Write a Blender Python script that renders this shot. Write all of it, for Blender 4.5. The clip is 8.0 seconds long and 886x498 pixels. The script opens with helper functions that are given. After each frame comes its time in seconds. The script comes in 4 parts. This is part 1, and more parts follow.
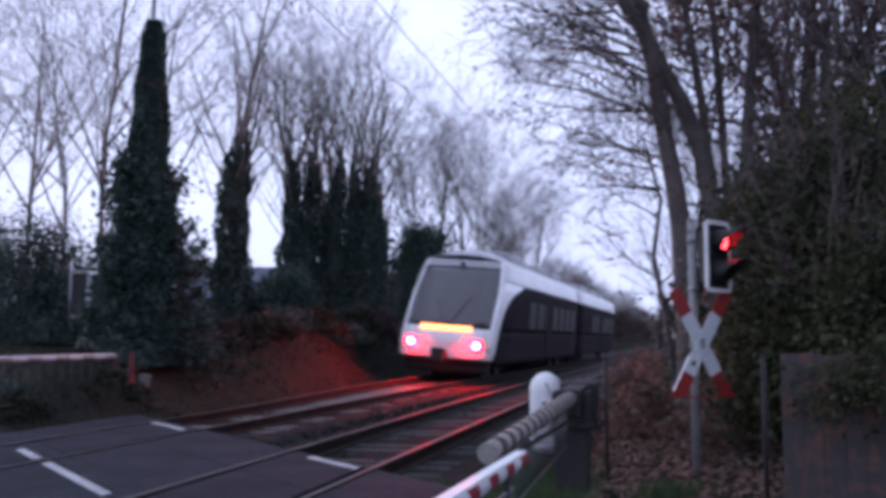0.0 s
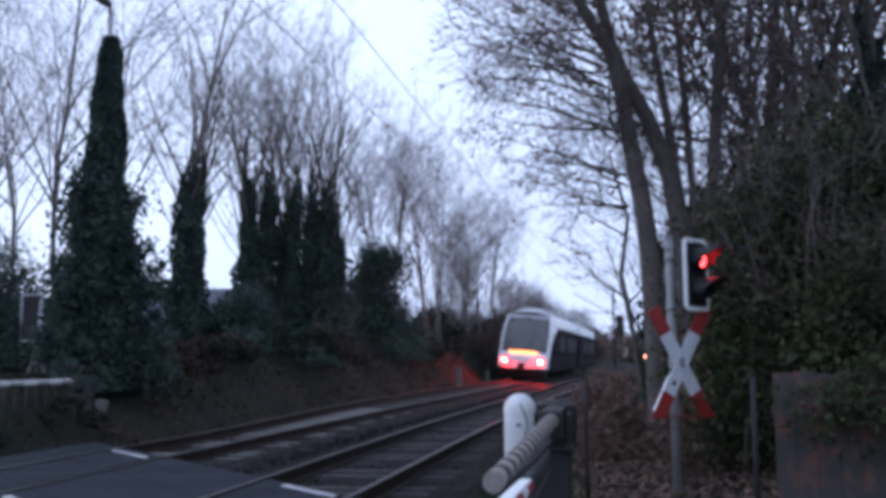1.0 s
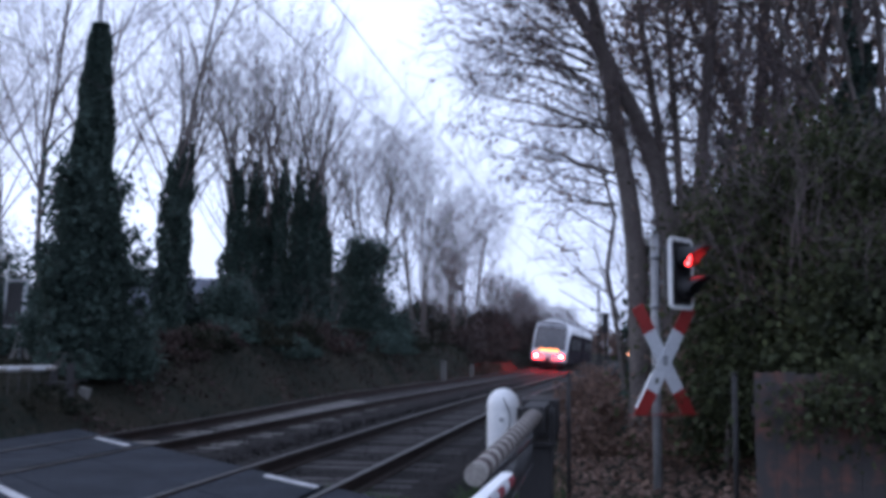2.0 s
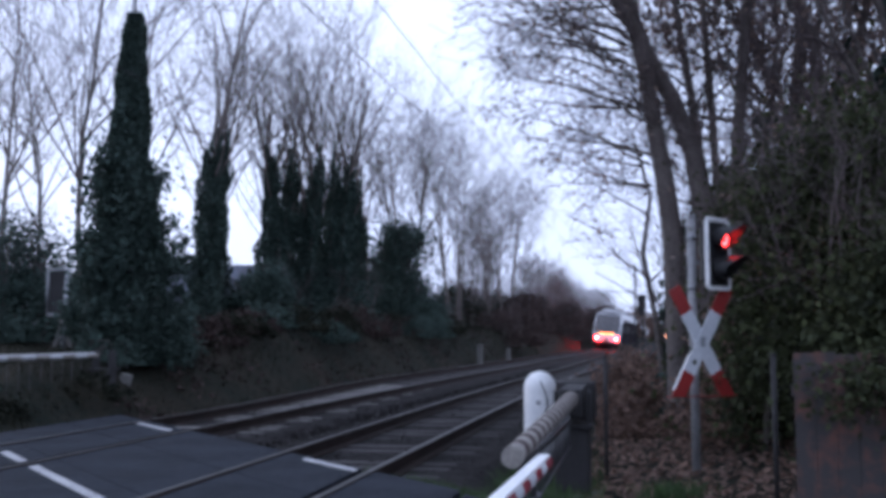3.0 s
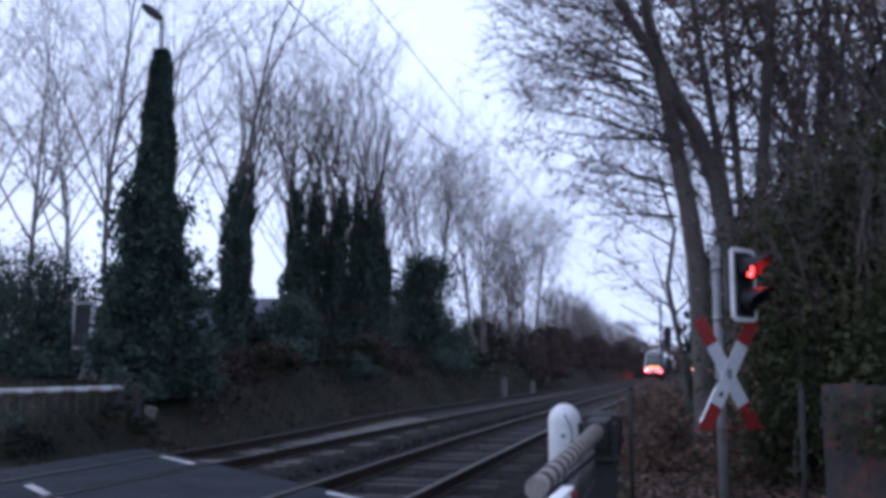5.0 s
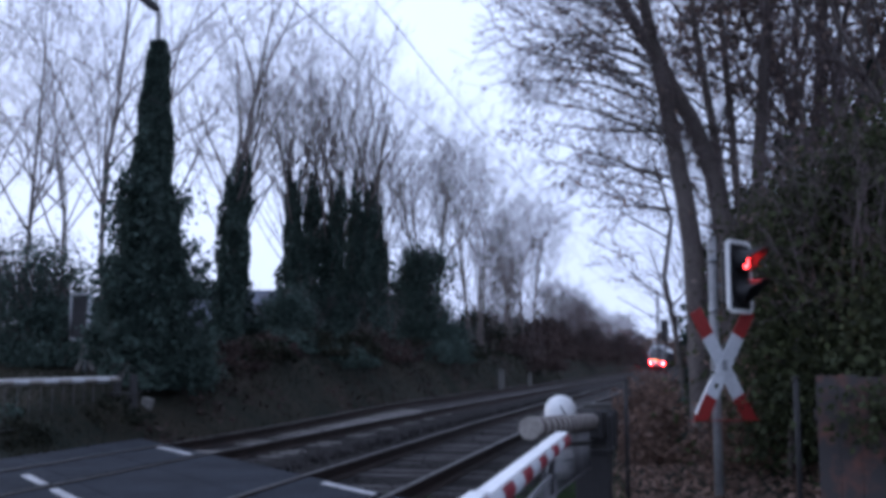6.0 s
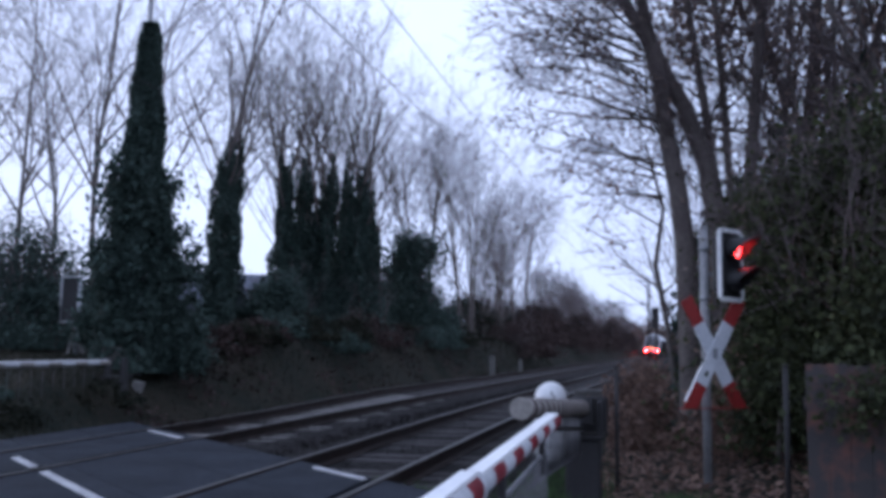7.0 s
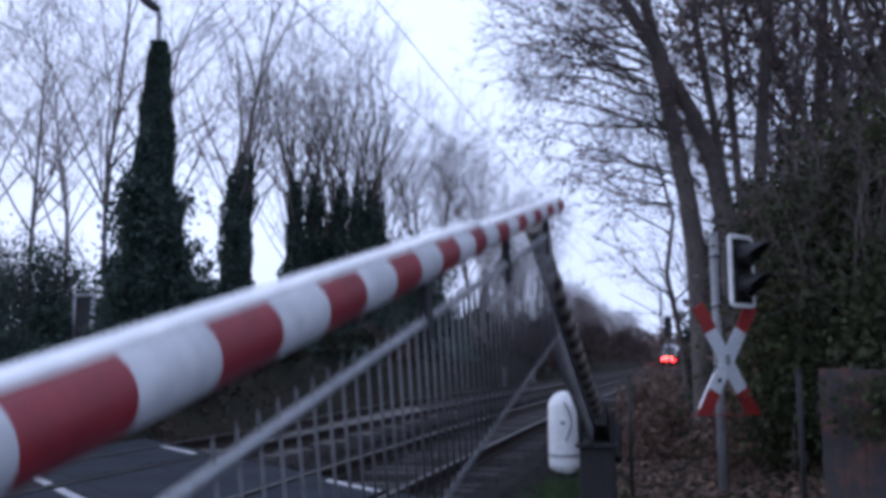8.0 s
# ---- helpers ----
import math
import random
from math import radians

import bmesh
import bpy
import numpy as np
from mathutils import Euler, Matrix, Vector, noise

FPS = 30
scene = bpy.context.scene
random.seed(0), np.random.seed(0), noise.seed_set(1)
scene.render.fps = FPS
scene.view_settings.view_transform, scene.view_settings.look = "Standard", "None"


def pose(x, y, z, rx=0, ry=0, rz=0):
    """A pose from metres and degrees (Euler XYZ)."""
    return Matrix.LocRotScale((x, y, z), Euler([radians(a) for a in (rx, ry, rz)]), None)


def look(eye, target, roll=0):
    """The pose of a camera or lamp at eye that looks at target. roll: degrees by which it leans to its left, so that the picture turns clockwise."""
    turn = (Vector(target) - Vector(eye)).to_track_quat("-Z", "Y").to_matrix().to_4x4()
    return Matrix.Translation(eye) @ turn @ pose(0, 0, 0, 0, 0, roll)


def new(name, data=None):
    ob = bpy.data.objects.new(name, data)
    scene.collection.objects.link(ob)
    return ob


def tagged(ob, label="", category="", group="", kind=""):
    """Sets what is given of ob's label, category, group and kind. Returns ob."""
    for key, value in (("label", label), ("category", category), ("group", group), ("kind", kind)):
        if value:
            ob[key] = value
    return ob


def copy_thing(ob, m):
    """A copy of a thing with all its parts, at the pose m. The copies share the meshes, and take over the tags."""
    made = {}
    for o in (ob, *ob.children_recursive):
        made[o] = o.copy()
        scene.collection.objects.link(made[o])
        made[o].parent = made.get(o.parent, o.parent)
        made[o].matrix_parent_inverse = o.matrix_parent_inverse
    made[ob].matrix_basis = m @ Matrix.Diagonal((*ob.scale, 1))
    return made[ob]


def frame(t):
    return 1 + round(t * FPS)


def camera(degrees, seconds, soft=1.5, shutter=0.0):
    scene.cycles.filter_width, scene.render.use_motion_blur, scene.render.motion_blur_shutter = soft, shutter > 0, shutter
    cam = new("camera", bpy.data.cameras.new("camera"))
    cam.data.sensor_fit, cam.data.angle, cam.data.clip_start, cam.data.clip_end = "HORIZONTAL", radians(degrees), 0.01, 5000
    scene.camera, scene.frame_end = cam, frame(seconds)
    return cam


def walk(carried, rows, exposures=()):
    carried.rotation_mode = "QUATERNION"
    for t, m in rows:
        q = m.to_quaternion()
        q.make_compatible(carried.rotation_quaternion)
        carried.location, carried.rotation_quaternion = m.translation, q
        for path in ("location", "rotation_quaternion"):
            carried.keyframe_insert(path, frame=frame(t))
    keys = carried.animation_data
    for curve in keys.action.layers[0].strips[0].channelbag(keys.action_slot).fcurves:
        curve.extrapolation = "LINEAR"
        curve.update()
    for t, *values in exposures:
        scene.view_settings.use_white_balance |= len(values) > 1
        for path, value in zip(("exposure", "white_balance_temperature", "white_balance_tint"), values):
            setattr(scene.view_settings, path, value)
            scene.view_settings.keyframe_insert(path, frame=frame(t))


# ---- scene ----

# ---- camera ----
cam = camera(48.4, 8.0, soft=4.3, shutter=0.7)
walk(cam, [
    (0, pose(0.347, -0.216, 1.408, 95.23, 0.01, 12.39)),
    (0.5, pose(0.225, -0.054, 1.416, 95.78, -0.82, 10.25)),
    (1, pose(-0.002, 0.008, 1.428, 96.38, 0.59, 9.68)),
    (1.2, pose(-0.018, 0.028, 1.409, 96.73, -0.59, 8.54)),
    (2.5, pose(0.019, -0.044, 1.428, 95.42, -0.08, 9.45)),
    (3, pose(0.011, -0.029, 1.418, 95.11, 0.06, 10.90)),
    (3.5, pose(-0.000, -0.002, 1.417, 95.80, 0.11, 11.30)),
    (4, pose(0.005, -0.006, 1.424, 96.87, 0.35, 12.26)),
    (4.5, pose(0.017, -0.021, 1.418, 96.96, 0.27, 12.55)),
    (5.8, pose(0.024, 0.015, 1.392, 97.10, -0.10, 11.80)),
    (6, pose(0.037, -0.015, 1.390, 96.58, 0.03, 12.15)),
    (6.5, pose(0.028, -0.012, 1.388, 96.03, 0.39, 11.29)),
    (7, pose(0.031, -0.012, 1.392, 95.76, -0.42, 11.62)),
    (7.5, pose(0.033, -0.031, 1.387, 96.20, 0.14, 12.12)),
    (8, pose(0.044, -0.024, 1.374, 96.48, 0.53, 12.35)),
], exposures=[(0.0, 0.39, 5950, 20), (0.5, 0.39, 5850, 15), (1.0, 0.43, 5800, 10), (2.5, 0.55, 5900, 13), (3.5, 0.55, 5900, 13), (4.5, 0.45, 5800, 13), (6.5, 0.39, 5750, 13), (8.0, 0.43, 5800, 14)])

# ---- sky ----
world = bpy.data.worlds.new("dusk_sky")
scene.world = world
world.use_nodes = True
wn, wl = world.node_tree.nodes, world.node_tree.links
wn.clear()
sky = wn.new("ShaderNodeTexSky")
sky.sky_type, sky.sun_disc = "NISHITA", False
sky.sun_elevation, sky.sun_rotation = radians(9), radians(-70)
sky.air_density, sky.dust_density = 1.0, 3.0
coord = wn.new("ShaderNodeTexCoord")
cloud = wn.new("ShaderNodeTexNoise")
cloud.inputs["Scale"].default_value, cloud.inputs["Detail"].default_value = 2.2, 5
ramp = wn.new("ShaderNodeValToRGB")
ramp.color_ramp.elements[0].position, ramp.color_ramp.elements[1].position = 0.3, 0.75
ramp.color_ramp.elements[0].color = (6.3, 7.0, 9.3, 1)
ramp.color_ramp.elements[1].color = (8.8, 9.7, 12.2, 1)
mix = wn.new("ShaderNodeMix")
mix.data_type = "RGBA"
mix.inputs[0].default_value = 0.9
back = wn.new("ShaderNodeBackground")
back.inputs["Strength"].default_value = 0.1
wout = wn.new("ShaderNodeOutputWorld")
wl.new(coord.outputs["Generated"], cloud.inputs["Vector"])
wl.new(cloud.outputs["Fac"], ramp.inputs["Fac"])
wl.new(sky.outputs["Color"], mix.inputs[6])
wl.new(ramp.outputs["Color"], mix.inputs[7])
wl.new(mix.outputs[2], back.inputs["Color"])
wl.new(back.outputs["Background"], wout.inputs["Surface"])

sun_data = bpy.data.lights.new("sun", "SUN")
sun_data.energy, sun_data.angle, sun_data.color = 0.5, radians(25), (0.95, 0.97, 1.0)
sun = new("sun", sun_data)
sun.matrix_world = look((0, 0, 50), (25, -9, 46))

# ---- materials ----
def mat(name, color, dark=None, rough=0.8, scale=6.0, metal=0.0, bump=0.0, bump_scale=40.0, spec=0.4, random_fac=0.0, thin=0.0):
    """A surface with variation at two scales and fine relief; thin: the share of light that a leaf lets through."""
    m = bpy.data.materials.new(name)
    m.use_nodes = True
    n, l = m.node_tree.nodes, m.node_tree.links
    b = n["Principled BSDF"]
    b.inputs["Roughness"].default_value, b.inputs["Metallic"].default_value = rough, metal
    b.inputs["Specular IOR Level"].default_value = spec
    dark = dark or tuple(c * 0.6 for c in color)
    tc = n.new("ShaderNodeTexCoord")
    big, fine = n.new("ShaderNodeTexNoise"), n.new("ShaderNodeTexNoise")
    big.inputs["Scale"].default_value, big.inputs["Detail"].default_value = scale * 0.2, 4
    fine.inputs["Scale"].default_value, fine.inputs["Detail"].default_value = scale * 3, 5
    l.new(tc.outputs["Object"], big.inputs["Vector"])
    l.new(tc.outputs["Object"], fine.inputs["Vector"])
    add = n.new("ShaderNodeMath")
    add.operation = "MULTIPLY_ADD"
    add.inputs[1].default_value = 0.5
    l.new(big.outputs["Fac"], add.inputs[0])
    half = n.new("ShaderNodeMath")
    half.operation = "MULTIPLY"
    half.inputs[1].default_value = 0.5
    l.new(fine.outputs["Fac"], half.inputs[0])
    l.new(half.outputs[0], add.inputs[2])
    r = n.new("ShaderNodeValToRGB")
    r.color_ramp.elements[0].position, r.color_ramp.elements[1].position = 0.38, 0.62
    r.color_ramp.elements[0].color, r.color_ramp.elements[1].color = (*dark, 1), (*color, 1)
    l.new(add.outputs[0], r.inputs["Fac"])
    last = r.outputs["Color"]
    if random_fac:
        geo, hsv = n.new("ShaderNodeNewGeometry"), n.new("ShaderNodeHueSaturation")
        mr = n.new("ShaderNodeMapRange")
        mr.inputs["To Min"].default_value, mr.inputs["To Max"].default_value = 1 - random_fac, 1 + random_fac
        l.new(geo.outputs["Random Per Island"], mr.inputs["Value"])
        l.new(mr.outputs["Result"], hsv.inputs["Value"])
        l.new(last, hsv.inputs["Color"])
        last = hsv.outputs["Color"]
    l.new(last, b.inputs["Base Color"])
    if bump:
        bn, bt = n.new("ShaderNodeBump"), n.new("ShaderNodeTexNoise")
        bt.inputs["Scale"].default_value, bt.inputs["Detail"].default_value = bump_scale, 4
        l.new(tc.outputs["Object"], bt.inputs["Vector"])
        l.new(bt.outputs["Fac"], bn.inputs["Height"])
        bn.inputs["Strength"].default_value, bn.inputs["Distance"].default_value = bump, 0.02
        l.new(bn.outputs["Normal"], b.inputs["Normal"])
    if thin:
        tl, both = n.new("ShaderNodeBsdfTranslucent"), n.new("ShaderNodeMixShader")
        both.inputs[0].default_value = thin
        l.new(last, tl.inputs["Color"])
        l.new(b.outputs["BSDF"], both.inputs[1])
        l.new(tl.outputs["BSDF"], both.inputs[2])
        l.new(both.outputs["Shader"], n["Material Output"].inputs["Surface"])
    return m


def glow(name, color, strength):
    m = bpy.data.materials.new(name)
    m.use_nodes = True
    b = m.node_tree.nodes["Principled BSDF"]
    b.inputs["Base Color"].default_value = (*[c * 0.3 for c in color], 1)
    b.inputs["Emission Color"].default_value = (*color, 1)
    b.inputs["Emission Strength"].default_value = strength
    return m


ASPHALT = mat("asphalt", (0.031, 0.037, 0.049), (0.012, 0.015, 0.022), 0.85, 2, spec=0.12, bump=0.5, bump_scale=160)
PANEL = mat("crossing_panel", (0.024, 0.029, 0.039), (0.008, 0.011, 0.016), 0.85, 6, spec=0.12, bump=0.4, bump_scale=120)
PAINT = mat("road_paint", (0.5, 0.5, 0.5), (0.22, 0.22, 0.23), 0.7, 12, bump=0.2)
SOIL = mat("soil_and_grass", (0.028, 0.024, 0.018), (0.011, 0.015, 0.012), 0.95, 2.5, bump=1.0, bump_scale=25, spec=0.05)
DARKSLEEPER = mat("dirty_sleeper_concrete", (0.085, 0.08, 0.08), (0.04, 0.038, 0.038), 0.9, 10, bump=0.5, bump_scale=60, spec=0.05)
SLEEPER = mat("sleeper_concrete", (0.23, 0.22, 0.21), (0.1, 0.096, 0.092), 0.9, 10, bump=0.5, bump_scale=60, spec=0.05)
OLDCONCRETE = mat("old_concrete", (0.11, 0.105, 0.1), (0.06, 0.058, 0.055), 0.9, 8, bump=0.5, bump_scale=50)
BALLAST = mat("ballast", (0.03, 0.028, 0.028), (0.014, 0.013, 0.013), 0.95, 14, bump=1.0, bump_scale=30, spec=0.05)
STONE = mat("ballast_stone", (0.036, 0.033, 0.033), (0.017, 0.016, 0.016), 0.9, 8, random_fac=0.5, spec=0.05)
CONCRETE = mat("concrete", (0.2, 0.195, 0.185), (0.1, 0.097, 0.093), 0.9, 8, bump=0.4, bump_scale=60)
RUST = mat("rail_rust", (0.03, 0.021, 0.018), (0.016, 0.012, 0.011), 0.85, 12, metal=0.1, bump=0.3, spec=0.15)
RAILHEAD = mat("rail_running_face", (0.07, 0.066, 0.068), (0.035, 0.033, 0.033), 0.55, 10, metal=0.7)
BARK = mat("bark", (0.16, 0.135, 0.125), (0.078, 0.067, 0.063), 0.95, 5, bump=0.9, bump_scale=30)
TWIG = mat("twigs", (0.12, 0.093, 0.093), (0.068, 0.054, 0.056), 0.9, 4)
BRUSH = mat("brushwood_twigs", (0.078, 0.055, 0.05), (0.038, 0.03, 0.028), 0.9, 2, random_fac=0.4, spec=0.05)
PALELEAF = mat("faded_brown_leaf", (0.3, 0.215, 0.185), (0.15, 0.11, 0.098), 0.85, 4, random_fac=0.5, thin=0.45)
IVY = mat("ivy_leaf", (0.064, 0.094, 0.08), (0.036, 0.057, 0.05), 0.75, 3, spec=0.2, random_fac=0.5, thin=0.3)
BUSHLEAF = mat("bush_leaf", (0.06, 0.07, 0.03), (0.027, 0.033, 0.02), 0.75, 3, spec=0.2, random_fac=0.55, thin=0.35)
DEADLEAF = mat("dead_leaf", (0.24, 0.155, 0.122), (0.115, 0.076, 0.062), 0.85, 5, random_fac=0.5, thin=0.35)
GRASS = mat("grass_blade", (0.06, 0.11, 0.035), (0.03, 0.055, 0.02), 0.7, 4, random_fac=0.4, thin=0.35)
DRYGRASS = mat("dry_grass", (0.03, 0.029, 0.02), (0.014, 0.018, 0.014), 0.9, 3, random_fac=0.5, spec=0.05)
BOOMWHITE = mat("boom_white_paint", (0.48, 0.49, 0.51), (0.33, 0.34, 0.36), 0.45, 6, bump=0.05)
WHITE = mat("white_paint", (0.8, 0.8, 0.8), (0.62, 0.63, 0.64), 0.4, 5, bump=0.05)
SIGNWHITE = mat("dull_white_sheeting", (0.56, 0.58, 0.61), (0.4, 0.42, 0.45), 0.5, 7)
RED = mat("red_paint", (0.2, 0.016, 0.026), (0.13, 0.013, 0.02), 0.45, 5, bump=0.05)
REFLECT_RED = mat("red_sheeting", (0.27, 0.022, 0.02), (0.18, 0.018, 0.016), 0.5, 7)
BLACK = mat("black_enamel", (0.018, 0.018, 0.02), (0.01, 0.01, 0.012), 0.5, 8)
DARKSTEEL = mat("dark_steel", (0.026, 0.025, 0.027), (0.013, 0.012, 0.013), 0.75, 10, metal=0.0, bump=0.2)
GALV = mat("galvanised_steel", (0.32, 0.33, 0.35), (0.2, 0.21, 0.22), 0.5, 10, metal=0.6)
GREYPOLE = mat("grey_painted_pole", (0.28, 0.28, 0.29), (0.17, 0.17, 0.18), 0.6, 8, bump=0.1)
OLDWHITE = mat("weathered_white", (0.28, 0.265, 0.24), (0.17, 0.155, 0.14), 0.8, 12, bump=0.3)
OLDDARK = mat("weathered_dark_red", (0.055, 0.032, 0.03), (0.028, 0.02, 0.02), 0.8, 12, bump=0.3)
GRILLE = mat("grille_steel", (0.11, 0.11, 0.12), (0.06, 0.06, 0.065), 0.55, 10, metal=0.5)
MASTGREY = mat("dull_mast_steel", (0.035, 0.035, 0.038), (0.022, 0.022, 0.025), 0.85, 6, spec=0.1)
WIRE = mat("contact_wire", (0.05, 0.05, 0.055), (0.03, 0.03, 0.035), 0.6, 4, metal=0.3)
FENCE = mat("weathered_fence_board", (0.2, 0.085, 0.062), (0.062, 0.058, 0.058), 0.9, 2.4, bump=0.6, bump_scale=30, spec=0.05)
for node in FENCE.node_tree.nodes:
    if node.type == "VALTORGB":
        node.color_ramp.elements[1].position, node.color_ramp.elements[0].position = 0.7, 0.47
TRAINWHITE = mat("train_white", (0.72, 0.72, 0.74), (0.6, 0.6, 0.62), 0.3, 3)
TRAINBLUE = mat("train_dark_side", (0.022, 0.017, 0.022), (0.015, 0.012, 0.016), 0.85, 3, spec=0.03)
ROOFGREY = mat("train_roof", (0.4, 0.4, 0.42), (0.28, 0.28, 0.3), 0.5, 3)
GLASS_DARK = mat("tinted_glass", (0.035, 0.03, 0.034), (0.024, 0.02, 0.024), 0.12, 3, spec=0.9)
SIDEGLASS = mat("side_window_glass", (0.012, 0.012, 0.014), (0.009, 0.009, 0.011), 0.5, 3, spec=0.08)
TAIL = glow("tail_lamp_glow", (1.0, 0.0013, 0.0001), 1500)
DISPLAY = glow("amber_display_glow", (1.0, 0.28, 0.08), 4)
# Glow of the discs that stand in for the tail lights' halo.
REDHALO = glow("red_halo_glow", (1.0, 0.012, 0.02), 5)
REDLAMP = glow("red_signal_glow", (1.0, 0.03, 0.03), 15)
FARLAMP = glow("distant_lamp_glow", (1.0, 0.36, 0.16), 9)
BUILDING = mat("distant_render", (0.12, 0.13, 0.16), (0.08, 0.09, 0.11), 0.9, 1)
ROOFTILE = mat("distant_roof", (0.1, 0.11, 0.14), (0.07, 0.075, 0.095), 0.9, 3)


# ---- mesh tools ----
def mesh_ob(name, verts, faces, material, smooth=False):
    me = bpy.data.meshes.new(name)
    me.from_pydata([tuple(v) for v in verts], [], [tuple(f) for f in faces])
    me.materials.append(material)
    if smooth:
        me.polygons.foreach_set("use_smooth", [True] * len(me.polygons))
    me.update()
    return new(name, me)


def put(ob, parent, label=""):
    ob.parent = parent
    return tagged(ob, label) if label else ob


def part(name, bm, material, parent, label="", smooth=False):
    me = bpy.data.meshes.new(name)
    bmesh.ops.recalc_face_normals(bm, faces=bm.faces)
    bm.to_mesh(me)
    bm.free()
    me.materials.append(material)
    if smooth:
        me.polygons.foreach_set("use_smooth", [True] * len(me.polygons))
    ob = new(name, me)
    if parent:
        ob.parent = parent
    return tagged(ob, label) if label else ob


def thing(name, m, label, category, group="", kind=""):
    ob = new(name)
    ob.empty_display_size = 0.2
    ob.matrix_basis = m
    return tagged(ob, label, category, group, kind)


def add_box(bm, x0, x1, y0, y1, z0, z1, bevel=0.0):
    g = bmesh.ops.create_cube(bm, size=1)
    vs = g["verts"]
    for v in vs:
        v.co = Vector(((x0 + x1) / 2 + v.co.x * (x1 - x0), (y0 + y1) / 2 + v.co.y * (y1 - y0), (z0 + z1) / 2 + v.co.z * (z1 - z0)))
    if bevel:
        es = list({e for v in vs for e in v.link_edges})
        bmesh.ops.bevel(bm, geom=es, offset=bevel, segments=2, affect="EDGES", profile=0.6)
    return bm


def box(*a, **k):
    return add_box(bmesh.new(), *a, **k)


def add_rod(bm, a, b, r0, r1=None, sides=10, cap=True):
    r1 = r0 if r1 is None else r1
    a, b = Vector(a), Vector(b)
    q = (b - a).to_track_quat("Z", "Y").to_matrix()
    rings = []
    for p, r in ((a, r0), (b, r1)):
        rings.append([bm.verts.new(p + q @ Vector((r * math.cos(2 * math.pi * i / sides), r * math.sin(2 * math.pi * i / sides), 0))) for i in range(sides)])
    for i in range(sides):
        j = (i + 1) % sides
        f = bm.faces.new((rings[0][i], rings[0][j], rings[1][j], rings[1][i]))
        f.smooth = True
    if cap:
        bm.faces.new(rings[0][::-1])
        bm.faces.new(rings[1])
    return bm


def rod(*a, **k):
    return add_rod(bmesh.new(), *a, **k)


def add_lathe(bm, profile, sides=24):
    """Profile of (radius, z) from bottom to top, turned about z."""
    rings = []
    for r, z in profile:
        rings.append([bm.verts.new((r * math.cos(2 * math.pi * i / sides), r * math.sin(2 * math.pi * i / sides), z)) for i in range(sides)])
    for k in range(len(rings) - 1):
        for i in range(sides):
            j = (i + 1) % sides
            bm.faces.new((rings[k][i], rings[k][j], rings[k + 1][j], rings[k + 1][i])).smooth = True
    bm.faces.new(rings[0][::-1])
    bm.faces.new(rings[-1])
    return bm


def prism(points, z0, z1):
    """An upright slab over a plan polygon."""
    bm = bmesh.new()
    lo, hi = [bm.verts.new((x, y, z0)) for x, y in points], [bm.verts.new((x, y, z1)) for x, y in points]
    bm.faces.new(lo[::-1])
    bm.faces.new(hi)
    for i in range(len(points)):
        j = (i + 1) % len(points)
        bm.faces.new((lo[i], lo[j], hi[j], hi[i]))
    return bm


class Soup:
    """Collects tubes, leaves and stones for one mesh."""

    def __init__(self):
        self.v, self.f = [], []

    def tube(self, pts, radii, sides=4):
        base = len(self.v)
        n = len(pts)
        for k in range(n):
            d = (pts[min(k + 1, n - 1)] - pts[max(k - 1, 0)]).normalized()
            u = d.orthogonal().normalized()
            w = d.cross(u)
            for i in range(sides):
                a = 2 * math.pi * i / sides
                self.v.append(pts[k] + (u * math.cos(a) + w * math.sin(a)) * radii[k])
        for k in range(n - 1):
            for i in range(sides):
                j = (i + 1) % sides
                self.f.append((base + k * sides + i, base + k * sides + j, base + (k + 1) * sides + j, base + (k + 1) * sides + i))

    def leaf(self, p, size, rng, flat=0.0):
        a = Vector((rng.gauss(0, 1), rng.gauss(0, 1), rng.gauss(0, 1) * (1 - flat))).normalized()
        b = a.orthogonal().normalized()
        b = Matrix.Rotation(rng.uniform(0, 6.28), 3, a) @ b
        if flat:
            b = Vector((b.x, b.y, b.z * (1 - flat))).normalized()
        c = a.cross(b).normalized()
        k = len(self.v)
        self.v += [p - a * size * 0.6, p - b * size * 0.4 + c * size * 0.1, p + a * size * 0.6, p + b * size * 0.4 + c * size * 0.1]
        self.f += [(k, k + 1, k + 2), (k, k + 2, k + 3)]

    def blade(self, p, h, w, rng):
        a = rng.uniform(0, 6.28)
        s = Vector((math.cos(a), math.sin(a), 0)) * w
        lean = Vector((rng.gauss(0, 0.3), rng.gauss(0, 0.3), 1)) * h
        k = len(self.v)
        self.v += [p - s, p + s, p + lean * 0.6 + s * 0.6, p + lean * 0.6 - s * 0.6, p + lean + Vector((rng.gauss(0, 0.15), rng.gauss(0, 0.15), 0)) * h]
        self.f += [(k, k + 1, k + 2, k + 3), (k + 3, k + 2, k + 4)]

    def stone(self, p, r, rng):
        k = len(self.v)
        for d in ((1, 0, 0), (-1, 0, 0), (0, 1, 0), (0, -1, 0), (0, 0, 1), (0, 0, -1)):
            self.v.append(p + Vector(d) * r * rng.uniform(0.6, 1.2) + Vector((rng.gauss(0, 1), rng.gauss(0, 1), rng.gauss(0, 1))) * r * 0.2)
        for a, b, c in ((0, 2, 4), (2, 1, 4), (1, 3, 4), (3, 0, 4), (2, 0, 5), (1, 2, 5), (3, 1, 5), (0, 3, 5)):
            self.f.append((k + a, k + b, k + c))

    def ob(self, name, material, parent=None, smooth=False):
        o = mesh_ob(name, self.v, self.f, material, smooth)
        if parent:
            o.parent = parent
        return o


